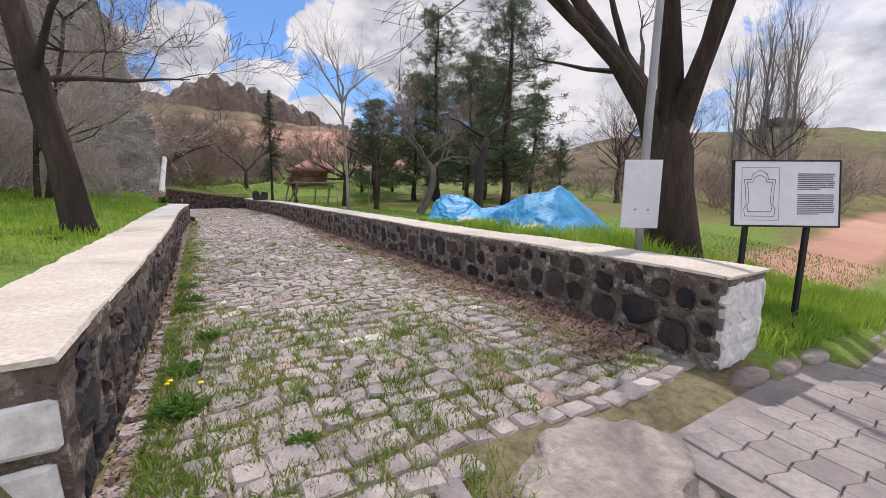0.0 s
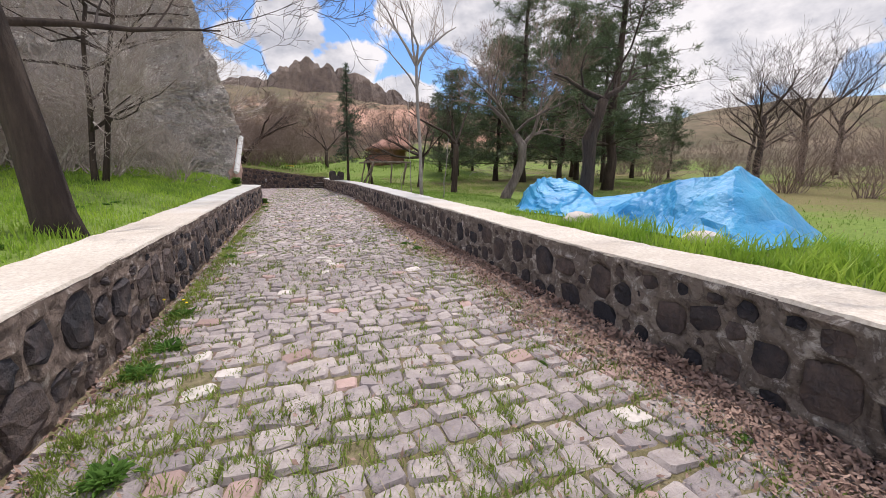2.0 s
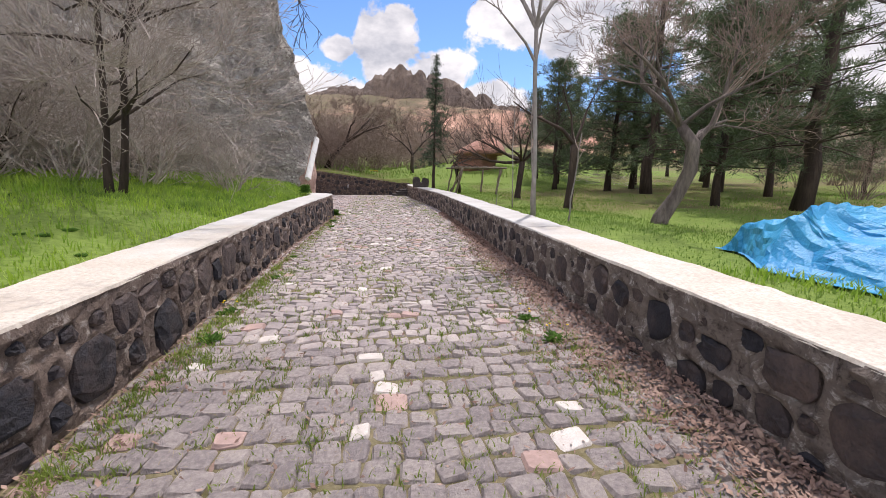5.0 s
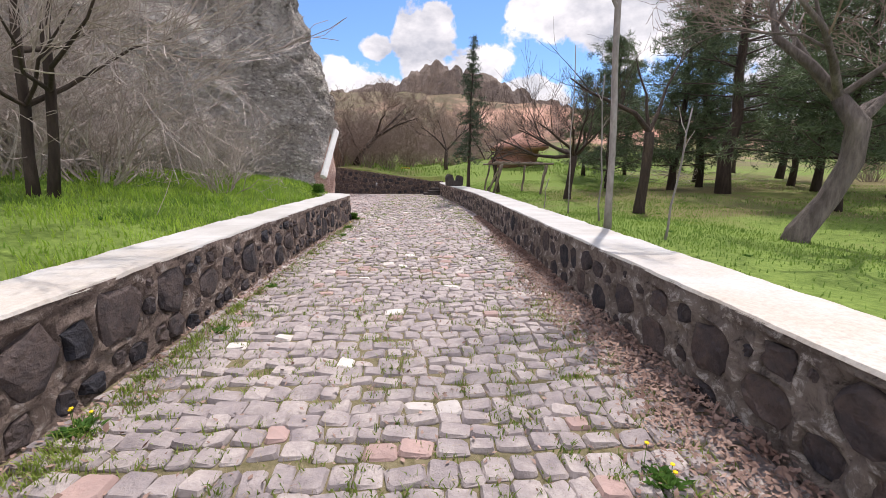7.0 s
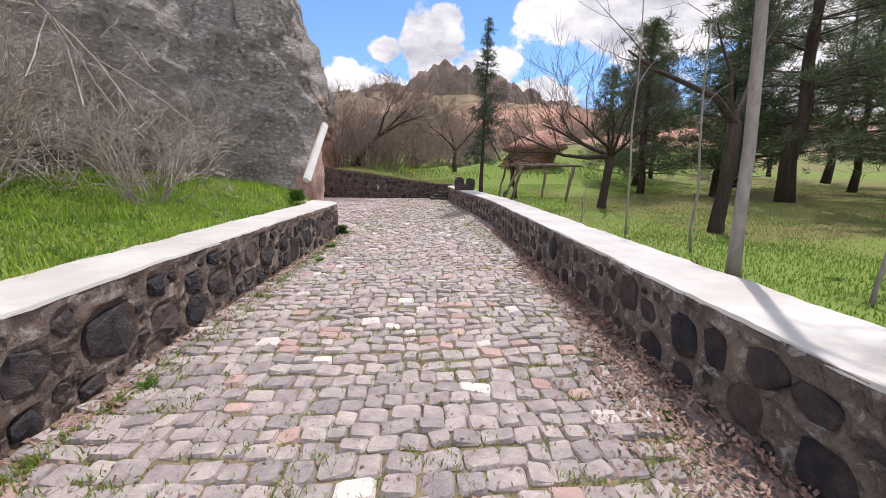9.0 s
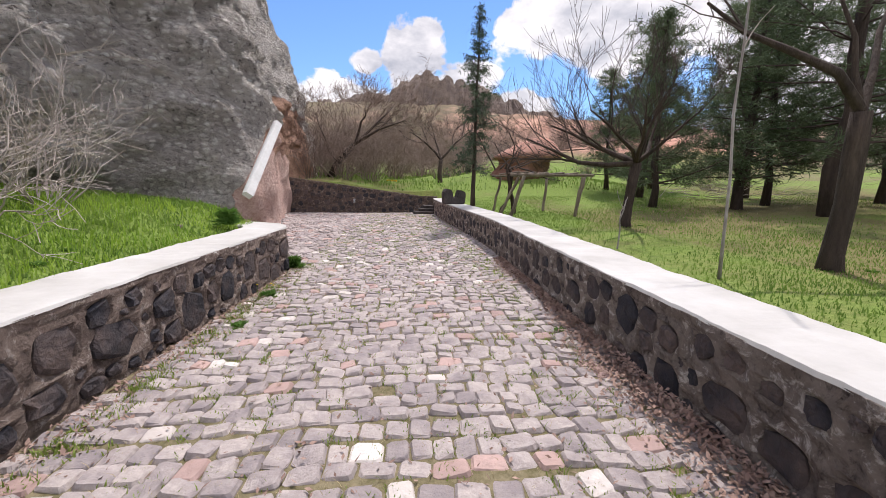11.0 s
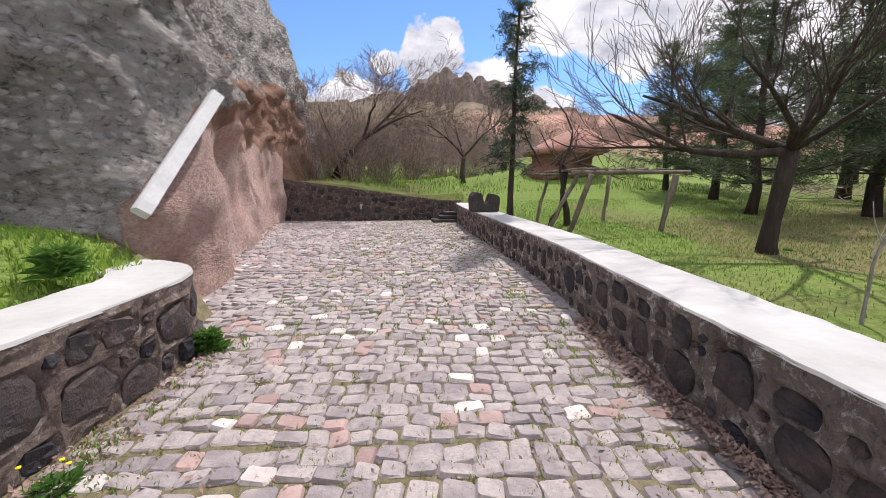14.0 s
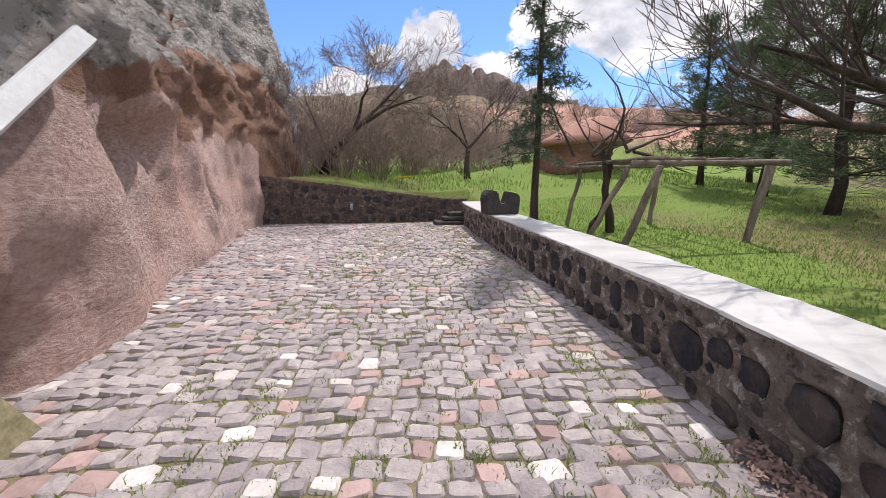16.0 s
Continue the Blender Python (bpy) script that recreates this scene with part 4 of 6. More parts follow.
def pine(m, seed, h, first, reach, label, density=1.0, lean=(0.2, 0.1), name="pine_tree", group="pine grove", crown_pow=0.55, r0=0.16):
    rng = random.Random(seed)
    t = empty(name, m, label, "tree", group)
    gt, gb, gn = Geo(), Geo(), Geo()
    pts, rad = straight(h, r0, 0.03, lean, 8, 0.08, seed)
    gt.tube(pts, rad, 10, jitter=0.06, rng=rng)
    z = first
    while z < h - 0.15:
        f = (z - first) / (h - first)
        i = z / h * 8
        c = Vector(pts[int(min(7, i))]).lerp(Vector(pts[int(min(7, i)) + 1]), i - int(min(7, i)))
        for k in range(rng.randint(4, 6)):
            a = rng.uniform(0, 2 * math.pi)
            ln = reach * (1 - f) ** crown_pow * rng.uniform(0.55, 1.1) + 0.25
            d = Vector((math.cos(a), math.sin(a), rng.uniform(-0.12, 0.25) + 0.35 * f))
            bp, p = [c], c.copy()
            for j in range(4):
                d = (d + Vector((rng.gauss(0, 0.12), rng.gauss(0, 0.12), rng.gauss(0.03, 0.1)))).normalized()
                p = p + d * ln / 4
                bp.append(p.copy())
            r = 0.012 + 0.022 * (1 - f) * ln / reach
            gb.tube(bp, [r, r * 0.8, r * 0.6, r * 0.4, r * 0.2], 4, cap=False)
            bare = 0.35 if f < 0.45 else 0.1
            for _ in range(int((4 + 8 * ln / reach) * density)):
                u = rng.uniform(bare, 1.0) * 4
                q = bp[int(min(3, u))].lerp(bp[int(min(3, u)) + 1], u - int(min(3, u)))
                off = Vector((rng.gauss(0, 0.17), rng.gauss(0, 0.17), rng.gauss(0.05, 0.1))) * (0.6 + ln * 0.35)
                e = q + off
                if off.length > 0.12:
                    gb.tube([q, e], [0.006, 0.004], 3, cap=False)
                needles(gn, e, off.normalized() if off.length > 0.01 else d, rng, 20, 0.25, 0.85, 0.013)
        z += rng.uniform(0.34, 0.62)
    gt.ob("trunk", M_BARK, t, smooth=True)
    tagged(gb.ob("branchwork", M_TWIG_DARK, t), kind="stuff")
    tagged(gn.ob("foliage", M_NEEDLE, t, "grey-green needle clumps"), kind="stuff")
    return t


def spruce(m, seed, h, label):
    rng = random.Random(seed)
    t = empty("spruce_tree", m, label, "tree")
    gt, gb, gn = Geo(), Geo(), Geo()
    pts, rad = straight(h, 0.085, 0.015, (0.1, 0.05), 8, 0.03, seed)
    gt.tube(pts, rad, 8)
    z = 1.55
    while z < h - 0.05:
        f = (z - 1.55) / (h - 1.55)
        for k in range(rng.randint(4, 6)):
            a = rng.uniform(0, 2 * math.pi)
            ln = (0.95 * (1 - f) ** 0.8 + 0.1) * rng.uniform(0.45, 1.15)
            c = Vector((0.1 * z / h, 0.05 * z / h, z))
            e1 = c + Vector((math.cos(a) * ln * 0.5, math.sin(a) * ln * 0.5, -0.02 + 0.1 * f))
            e2 = c + Vector((math.cos(a) * ln, math.sin(a) * ln, -0.22 * ln + 0.15 * f))
            gb.tube([c, e1, e2], [0.012, 0.008, 0.004], 3, cap=False)
            for _ in range(int(3 + 9 * ln)):
                u = rng.uniform(0.15, 1)
                q = c.lerp(e1, u * 2) if u < 0.5 else e1.lerp(e2, u * 2 - 1)
                needles(gn, q + Vector((rng.gauss(0, 0.04), rng.gauss(0, 0.04), rng.gauss(-0.05, 0.05))), (0, 0, -0.8), rng, 9, 0.15, 0.6, 0.011)
        z += rng.uniform(0.16, 0.32)
    gt.ob("trunk", M_BARK, t, smooth=True)
    tagged(gb.ob("branchwork", M_TWIG_DARK, t), kind="stuff")
    tagged(gn.ob("foliage", M_SPRUCE, t, "dark green drooping needles"), kind="stuff")
    return t


def stand(x, y, turn=0, scale=1.0, sink=0.0):
    return pose(x, y, ground_at(x, y) - sink, 0, 0, turn) @ Matrix.Scale(scale, 4)


# pines of the grove: three grown, the rest copies
pine_a = pine(stand(11.8, 16.9, 0), 21, 7.6, 1.4, 2.3, "grey-green pine with brown dead lower branches on the lawn", 1.25, (0.3, 0.2), r0=0.12)
pine_b = pine(stand(12.65, 14.94, 0), 22, 10.5, 1.9, 3.4, "tall grey-green pine with a thick grey trunk on the lawn", 1.3, (0.15, 0.1), r0=0.21)
pine_c = pine(stand(12.45, 30.6, 0), 23, 7.4, 1.1, 2.5, "dark pine with low branches at the edge of the lawn", 1.2, (0.2, -0.1), r0=0.15)
PINES = [(pine_b, 13.4, 22.7, 200, 1.12), (pine_c, 13.3, 25.8, 40, 1.15), (pine_a, 15.4, 26.9, 140, 1.2), (pine_c, 10.5, 26.4, 250, 0.88),
         (pine_c, 12.0, 33.0, 200, 0.8), (pine_a, 19.9, 26.6, 160, 1.2), (pine_b, 25.2, 33.0, 15, 1.0), (pine_a, 16.5, 19.5, 90, 1.1),
         (pine_a, 17.5, 23.0, 130, 1.25), (pine_a, 21.5, 22.5, 300, 1.1), (pine_b, 18.5, 31.5, 70, 1.0), (pine_a, 16.0, 35.5, 30, 1.0), (pine_c, 22.3, 20.4, 60, 0.55)]
for src, x, y, turn, sc in PINES:
    copy_thing(src, stand(x, y, turn, sc))

spruce(stand(3.82, 26.2, 0), 31, 6.7, "slim dark green spruce beside the wall")

# the forked tree behind the start of the long wall
rng = random.Random(41)
big = bare_tree(stand(5.95, 3.25), 42, [(0, 0, -0.2), (0.0, 0.0, 0.3), (-0.05, 0.05, 0.9), (-0.08, 0.05, 1.4), (-0.1, 0.05, 1.8)], [0.46, 0.36, 0.31, 0.3, 0.18],
                [(2, (-0.72, 0.44, 1.9), 4.6, 0.19), (3, (-0.12, 0.12, 1.9), 4.6, 0.2), (3, (0.5, -0.3, 1.7), 4.4, 0.18), (4, (-0.5, -0.6, 1.0), 3.6, 0.13), (4, (0.3, 0.7, 1.0), 3.4, 0.12)],
                "old forked tree with dark furrowed bark and bare branches", depth=4, kids=(3, 4), up=0.05, shrink=0.66, wander=0.13, twig=M_TWIG_DARK)
# trees of the raised grass
bare_tree(stand(-1.42, 7.25), 44, [(0, 0, -0.2), (-0.03, 0, 0.2), (-0.12, 0.02, 1.0), (-0.28, 0.05, 2.0), (-0.42, 0.05, 3.1)], [0.26, 0.19, 0.16, 0.15, 0.12],
          [(4, (-0.5, 0.1, 1.0), 2.4, 0.09), (4, (0.5, 0.3, 0.9), 2.6, 0.08), (3, (0.8, 0.5, 0.45), 2.6, 0.05), (3, (0.4, -0.8, 0.6), 2.2, 0.05)], "leaning bare tree with dark bark in the grass", depth=4, kids=(4, 5), twig=M_TWIG_DARK)
p, r = straight(3.6, 0.062, 0.035, (0.25, 0.1), 6, 0.05, 3)
bare_tree(stand(-3.25, 13.0), 45, p, r, fan(random.Random(4), 12, 6, 2, 1.8, 0.035, 0.35), "slim bare tree with pale twigs before the cliff", bark=M_BARK, twig=M_TWIG, depth=3, kids=(5, 7))
p, r = straight(4.2, 0.06, 0.035, (0.7, 0.0), 6, 0.06, 12)
bare_tree(stand(-3.12, 13.1), 66, p, r, fan(random.Random(14), 14, 6, 2, 2.0, 0.035, 0.4), "slim bare tree with pale twigs before the cliff", bark=M_BARK, twig=M_TWIG, depth=3, kids=(5, 7))
p, r = straight(3.8, 0.09, 0.04, (-0.2, 0.2), 6, 0.06, 5)
bare_tree(stand(-5.8, 14.2), 46, p, r, fan(random.Random(6), 12, 6, 1, 2.0, 0.035, 0.35), "slim bare tree with pale twigs before the cliff", bark=M_BARK, twig=M_TWIG, depth=3, kids=(4, 5))
# lawn trees
p, r = straight(3.55, 0.05, 0.038, (-0.1, 0.1), 6, 0.02, 7)
bare_tree(stand(4.34, 13.25), 47, p, r, [(6, (0.35, 0.1, 1), 2.2, 0.05), (6, (-0.45, 0.2, 1), 2.2, 0.045), (6, (0.1, -0.5, 1), 2.0, 0.04), (5, (-0.6, -0.1, 0.8), 1.6, 0.03), (5, (0.6, 0.5, 0.8), 1.6, 0.03), (6, (0.0, 0.5, 1), 2.0, 0.04)],
          "straight young tree with smooth grey bark beside the wall", bark=M_BARK_GREY, twig=M_TWIG, depth=2, kids=(4, 6), up=0.3)
bare_tree(stand(6.75, 16.75), 48, [(0, 0, -0.2), (0.0, 0, 0.2), (0.05, 0, 0.8), (0.08, 0.02, 1.5), (0.05, 0.0, 1.85)], [0.16, 0.12, 0.105, 0.11, 0.1],
          [(4, (-0.62, 0.1, 0.85), 2.2, 0.065), (4, (0.4, 0.2, 1.0), 2.4, 0.05), (4, (-0.2, 0.3, 1.0), 1.7, 0.045)], "pollarded dark tree with stubby limbs on the lawn", depth=2, kids=(1, 3), twig=M_TWIG_DARK)
# gnarled tree leaning over the lawn, dense with brown twigs, and the lopped one behind the tarpaulin
bare_tree(stand(6.95, 13.0), 58, [(0, 0, -0.15), (0.05, 0, 0.12), (0.28, -0.1, 0.6), (0.46, -0.15, 1.1), (0.48, -0.12, 1.6), (0.26, 0.0, 1.95)], [0.22, 0.17, 0.13, 0.135, 0.13, 0.09],
          [(5, (-0.35, 0.2, 1.0), 2.3, 0.08), (4, (0.5, -0.2, 1.0), 2.2, 0.065), (5, (-0.9, -0.2, 0.7), 2.2, 0.06), (4, (0.7, 0.5, 0.6), 2.2, 0.06), (5, (0.2, -0.7, 0.8), 2.0, 0.05), (5, (-0.5, 0.8, 0.7), 2.0, 0.05)],
          "gnarled leaning tree with grey furrowed bark and dense brown twigs", bark=M_BARK_ROUGH, depth=4, kids=(4, 5), twig=M_TWIG_BROWN, up=0.2, wander=0.24)
bare_tree(stand(6.5, 8.8), 59, [(0, 0, -0.15), (0, 0, 0.3), (0.03, 0, 1.0), (0.0, 0, 1.5), (0.12, -0.05, 1.9), (0.2, -0.08, 2.25)], [0.19, 0.15, 0.125, 0.14, 0.105, 0.1],
          [(5, (-0.8, 0.5, 0.4), 1.2, 0.06), (5, (0.9, -0.5, 0.3), 0.9, 0.08), (4, (-0.7, 0.2, 0.5), 0.4, 0.07), (5, (0.5, -0.1, 1.0), 2.0, 0.03)],
          "lopped dark tree with thick stubby limbs behind the tarpaulin", bark=M_BARK, depth=3, kids=(2, 4), twig=M_TWIG_DARK, spread=0.9)
# low spreading fruit tree
vine_way = [(3, (-0.9, 0.2, 0.42), 2.2, 0.075), (3, (-0.5, -0.7, 0.75), 1.9, 0.06), (3, (0.8, 0.2, 0.6), 1.9, 0.06), (3, (0.3, -0.9, 0.8), 1.7, 0.05), (3, (-0.2, 0.8, 0.6), 1.8, 0.05), (3, (0.1, 0.1, 1.0), 1.7, 0.05)]
bare_tree(stand(6.8, 21.5), 49, [(0, 0, -0.15), (-0.03, 0, 0.12), (0.02, 0.02, 0.5), (0.06, 0.0, 1.0), (0.12, 0.0, 1.5)], [0.17, 0.13, 0.11, 0.115, 0.12], [(4, (-1.0, 0.15, 0.25), 2.7, 0.075), (4, (-0.9, -0.5, 0.5), 2.2, 0.06)] + [(4, (w[1][0], w[1][1], w[1][2] * 0.5), *w[2:]) for w in vine_way], "low spreading bare fruit tree with dark bark", depth=3, kids=(4, 6), up=0.22, twig=M_TWIG_DARK, wander=0.16)
bare_tree(stand(3.4, 36.6, 0, 1.5), 50, [(0, 0, -0.15), (-0.03, 0, 0.3), (0.02, 0, 0.9)], [0.12, 0.09, 0.08], [(2, (-0.6, 0.1, 0.9), 1.7, 0.055), (2, (0.8, 0.2, 0.7), 1.9, 0.055), (2, (0.0, 0.3, 1.0), 1.7, 0.05)], "small bare tree behind the far wall", depth=3, kids=(4, 6), up=0.2, twig=M_TWIG_DARK)
bare_tree(stand(-2.8, 34.6, 0, 1.6), 51, [(0, 0, -0.15), (0.3, 0, 0.45), (0.9, 0, 1.1)], [0.14, 0.11, 0.09], [(2, (0.9, 0.1, 0.7), 1.9, 0.06), (2, (0.3, 0.2, 1.0), 2.0, 0.06), (1, (-0.5, 0.2, 1.0), 1.9, 0.05), (2, (0.2, -0.4, 0.9), 1.7, 0.05)], "leaning bare tree with dense brown twigs behind the far wall", depth=4, kids=(5, 6), up=0.12, twig=M_TWIG_BROWN, wander=0.24)
# bare trees out on the valley floor
p, r = straight(3.0, 0.15, 0.1, (0.1, 0.1), 6, 0.05, 9)
far_tree = bare_tree(stand(20.0, 14.0), 52, p, r, fan(random.Random(8), 8, 6, 3, 2.6, 0.06, 0.9), "bare tree standing on the valley floor", depth=3, kids=(4, 5), group="valley trees", twig=M_TWIG_DARK)
for x, y, turn, sc in [(24, 14.5, 70, 1.15), (28, 19, 150, 1.1), (34, 18, 20, 1.25), (31, 11, 260, 1.0), (38, 26, 300, 1.2), (26, 38, 110, 1.0), (-1, 60, 200, 1.2), (9, 62, 40, 1.3), (44, 40, 40, 1.2)]:
    copy_thing(far_tree, stand(x, y, turn, sc))
# poplars
p, r = straight(14, 0.22, 0.04, (0.3, 0.2), 10, 0.08, 10)
poplar = bare_tree(stand(46, 17), 53, p, r, [(rng.randint(1, 9), (math.cos(k * 2.4) * 0.25, math.sin(k * 2.4) * 0.25, 1), rng.uniform(2.5, 5), 0.05) for k in range(26)], "tall narrow bare poplar in the valley", name="poplar_tree", depth=2, kids=(4, 6), group="poplar row", up=0.5, spread=0.35, bark=M_BARK_GREY, twig=M_BARK_GREY)
for x, y, turn, sc in [(48, 15.5, 60, 1.1), (44.5, 15.0, 130, 1.0), (50, 19, 200, 1.15), (52, 22, 90, 1.0), (47, 19.5, 280, 0.95)]:
    copy_thing(poplar, stand(x, y, turn, sc))


# bare thickets
def thicket(m, seed, count, h, spreadr, label, material=None, group=""):
    rng = random.Random(seed)
    t = empty("bush", m, label, "bush", group)
    g, g2 = Geo(), Geo()
    for k in range(count):
        a = rng.uniform(0, 2 * math.pi)
        s = Vector((math.cos(a) * spreadr * rng.uniform(0, 0.35), math.sin(a) * spreadr * rng.uniform(0, 0.35), -0.1))
        grow(g, g2, s, (math.cos(a) * rng.uniform(0.2, 0.9), math.sin(a) * rng.uniform(0.2, 0.9), 1.0), h * rng.uniform(0.5, 1.1), 0.016, 2, rng, 1.0, (3, 5), 0.12, 0.26, 0.62)
    tagged(g2.ob("twig_mass", material or M_TWIG, t), kind="stuff")
    return t


tall_bush = thicket(stand(-4.4, 13.9), 63, 24, 2.7, 1.3, "tall tangled bush with pale bare branches below the cliff", group="bushes below the cliff")
bush = thicket(stand(-2.35, 15.9), 61, 20, 1.5, 0.7, "leafless grey-brown bush at the foot of the cliff", group="bushes below the cliff")
for x, y, turn, sc in [(-4.2, 15.4, 40, 1.1), (-5.6, 13.4, 110, 1.3), (-7.2, 12.4, 200, 1.4), (-3.0, 17.0, 290, 0.85), (-8.6, 13.2, 20, 1.5), (-6.4, 15.0, 330, 1.2), (-9.5, 11.0, 150, 1.5), (-5.0, 11.5, 80, 0.8), (-3.6, 14.6, 160, 1.3), (-4.8, 14.9, 250, 1.7), (-6.6, 13.6, 300, 1.9), (-5.2, 15.8, 30, 1.5), (-8.0, 11.6, 100, 1.6), (-2.9, 17.8, 210, 0.9), (-7.0, 10.6, 10, 1.2), (-5.4, 14.4, 75, 2.3), (-6.2, 12.6, 140, 2.2), (-7.6, 13.0, 260, 2.5), (-9.0, 12.0, 190, 2.4), (-10.5, 11.5, 320, 2.6), (-8.5, 9.5, 55, 2.0), (-11.5, 9.5, 95, 2.4), (-3.9, 16.2, 125, 1.5), (-9.8, 8.0, 175, 1.7), (-6.0, 10.2, 235, 1.3)]:
    copy_thing(tall_bush if sc > 1.45 else bush, stand(x, y, turn, sc * 0.55 if sc > 1.45 else sc))
thick = thicket(stand(-3.0, 35.2), 62, 34, 2.2, 1.2, "leafless brown thicket behind the far wall", M_TWIG_BROWN, group="thicket behind the wall")
for x, y, turn, sc in [(-1.2, 38, 60, 1.2), (0.5, 42, 120, 1.3), (-2.5, 43, 200, 1.5), (3, 48, 10, 1.4), (-5, 50, 80, 1.6), (0, 55, 160, 1.7), (7, 52, 240, 1.3), (4.5, 41, 300, 1.0), (12, 46, 330, 1.2), (-1.9, 34.0, 20, 1.2), (-3.4, 33.2, 70, 1.1), (-0.6, 35.2, 140, 1.2), (-2.4, 36.6, 210, 1.5), (0.6, 39.5, 280, 1.4), (2.4, 44, 330, 1.6), (-4.2, 40, 100, 1.7), (6.5, 46, 190, 1.4)]:
    copy_thing(thick, stand(x, y, turn, sc))


for k, (x, y) in enumerate([(15, 6), (19, 8.5), (23, 6), (27, 9), (31, 14), (36, 11), (40, 16), (44, 12), (17, 11), (21, 12.5), (25, 11), (29, 15.5), (18, 17.5), (24, 24.5), (27, 29), (30, 32), (20, 36), (14.5, 41), (35, 27), (42, 30), (16, 8.5), (20, 5), (26, 4), (33, 22), (28, 26), (47, 24), (24, 19), (52, 14), (56, 26), (38, 32)]):
    copy_thing(thick, stand(x, y, k * 47, 0.7 + 0.09 * (k % 5)))
rock_lump("rock_ledge", (176, 60, ground_at(176, 60) + 1.0), (9, 5, 2.2), M_CROWN, "flat brown rock ledge on top of the green hill", 31, 0.3)
copy_thing(far_tree, pose(3.3, -2.3, 0.05, 0, 0, 35) @ Matrix.Scale(1.35, 4))
far_rng = random.Random(90)
for k in range(120):
    x, y = far_rng.uniform(-14, 60), far_rng.uniform(46, 118)
    if y < 58 and x > 10:
        continue
    copy_thing(thick, stand(x, y, far_rng.uniform(0, 360), far_rng.uniform(0.9, 1.9)))

# ---- things on the lawn ----
def build_tarp():
    """A heap under a blue sheet, two humps with pulled folds."""
    nx, ny = 44, 96
    vs = []
    x0, x1, y0, y1 = 4.8, 7.35, 4.5, 10.0
    for j in range(ny + 1):
        for i in range(nx + 1):
            u, v = i / nx, j / ny
            near_x = x0 + 0.75 * float(step(0.7, 1.0, v))
            far_x = x1 - 1.15 * float(step(0.5, 0.72, v))
            x, y = near_x + (far_x - near_x) * u, y0 + (y1 - y0) * v
            edge = min(u, 1 - u, v * 2.2, (1 - v) * 2.2)
            # a long heap rising towards its near end, a low one beyond it, and a dip between where the sheet sags
            rise = 0.34 + 0.42 * float(step(7.3, 5.5, y)) if y > 5.5 else 0.76 * float(step(4.55, 5.35, y))
            long_heap = rise * max(0.0, 1 - (abs(x - 6.15) / 1.2) ** 1.7) * float(1 - step(7.0, 8.0, y))
            low_heap = 0.6 * max(0.0, 1 - (abs(x - 5.55) / 0.95) ** 1.9) * max(0.0, 1 - (abs(y - 8.9) / 1.6) ** 2.2)
            hump = max(long_heap, low_heap, 0.32 * max(0.0, 1 - abs(x - 5.95) / 1.1))
            crease = 1 - abs(noise.noise(Vector((x * 0.9 + 0.5 * y, y * 0.8 - 0.4 * x, 2))))
            fine = 1 - abs(noise.noise(Vector((x * 2.6 - y * 1.2, y * 2.2 + x, 7))))
            fold = 0.26 * (crease ** 3 - 0.6) + 0.10 * (fine ** 2 - 0.6)
            z = ground_at(x, y) + (hump + fold * (0.25 + hump)) * min(1.0, edge * 6.0) - 0.02
            z = max(z, ground_at(x, y) + 0.014 + 0.02 * fine)
            wob = 0.12 * noise.noise(Vector((v * 6, u * 6, 3))) + 0.03 * noise.noise(Vector((u * 40, v * 60, 1)))
            vs.append((x + wob, y + 0.12 * noise.noise(Vector((u * 5, v * 9, 8))), z))
    g = Geo()
    m = nx + 1
    tri = []
    for j in range(ny):
        for i in range(nx):
            a0, a1, a2, a3 = j * m + i, j * m + i + 1, (j + 1) * m + i + 1, (j + 1) * m + i
            tri += [(a0, a1, a2), (a0, a2, a3)] if (i * 7 + j * 3) % 5 < 3 else [(a0, a1, a3), (a1, a2, a3)]
    g.put(vs, tri)
    o = g.ob("tarpaulin", M_TARP, smooth=False)
    so = o.modifiers.new("thickness", "SOLIDIFY")
    so.thickness = 0.006
    tagged(o, "creased bright blue tarpaulin over a heap on the grass", "tarpaulin")


build_tarp()
rock_lump("rock", (4.72, 6.75, ground_at(4.72, 6.75) + 0.04), (0.24, 0.18, 0.1), M_COBBLE_PALE, "pale flat stone beside the tarpaulin", 4)
rock_lump("rock", (4.9, 5.0, ground_at(4.9, 5.0) + 0.04), (0.22, 0.15, 0.08), M_COBBLE_PALE, "pale flat stone holding the tarpaulin's edge", 7)


def build_plate_sign():
    x, y = 4.27, 2.7
    t = empty("plate_sign", pose(x, y, 0.27, 0, 0, -38), "blank pale metal plate on a grey post", "sign")
    g = Geo()
    g.tube([(0.04, 0.03, -0.2), (0.04, 0.03, 2.0), (0.09, 0.03, 5.6)], [0.045, 0.045, 0.035], 10)
    g.ob("post", M_METAL, t, "galvanised steel post", smooth=True)
    part("plate", bevel_box((0.40, 0.02, 0.76), 0.004, (0, -0.04, 1.2)), M_PANEL, t, "white plate")
    for bx in (-0.06, 0.08):
        part("bolt", bevel_box((0.016, 0.008, 0.016), 0.002, (bx, -0.053, 1.03)), M_BLACK, t)
    part("bracket", bevel_box((0.2, 0.03, 0.04), 0.004, (0.02, -0.014, 1.25)), M_METAL, t)


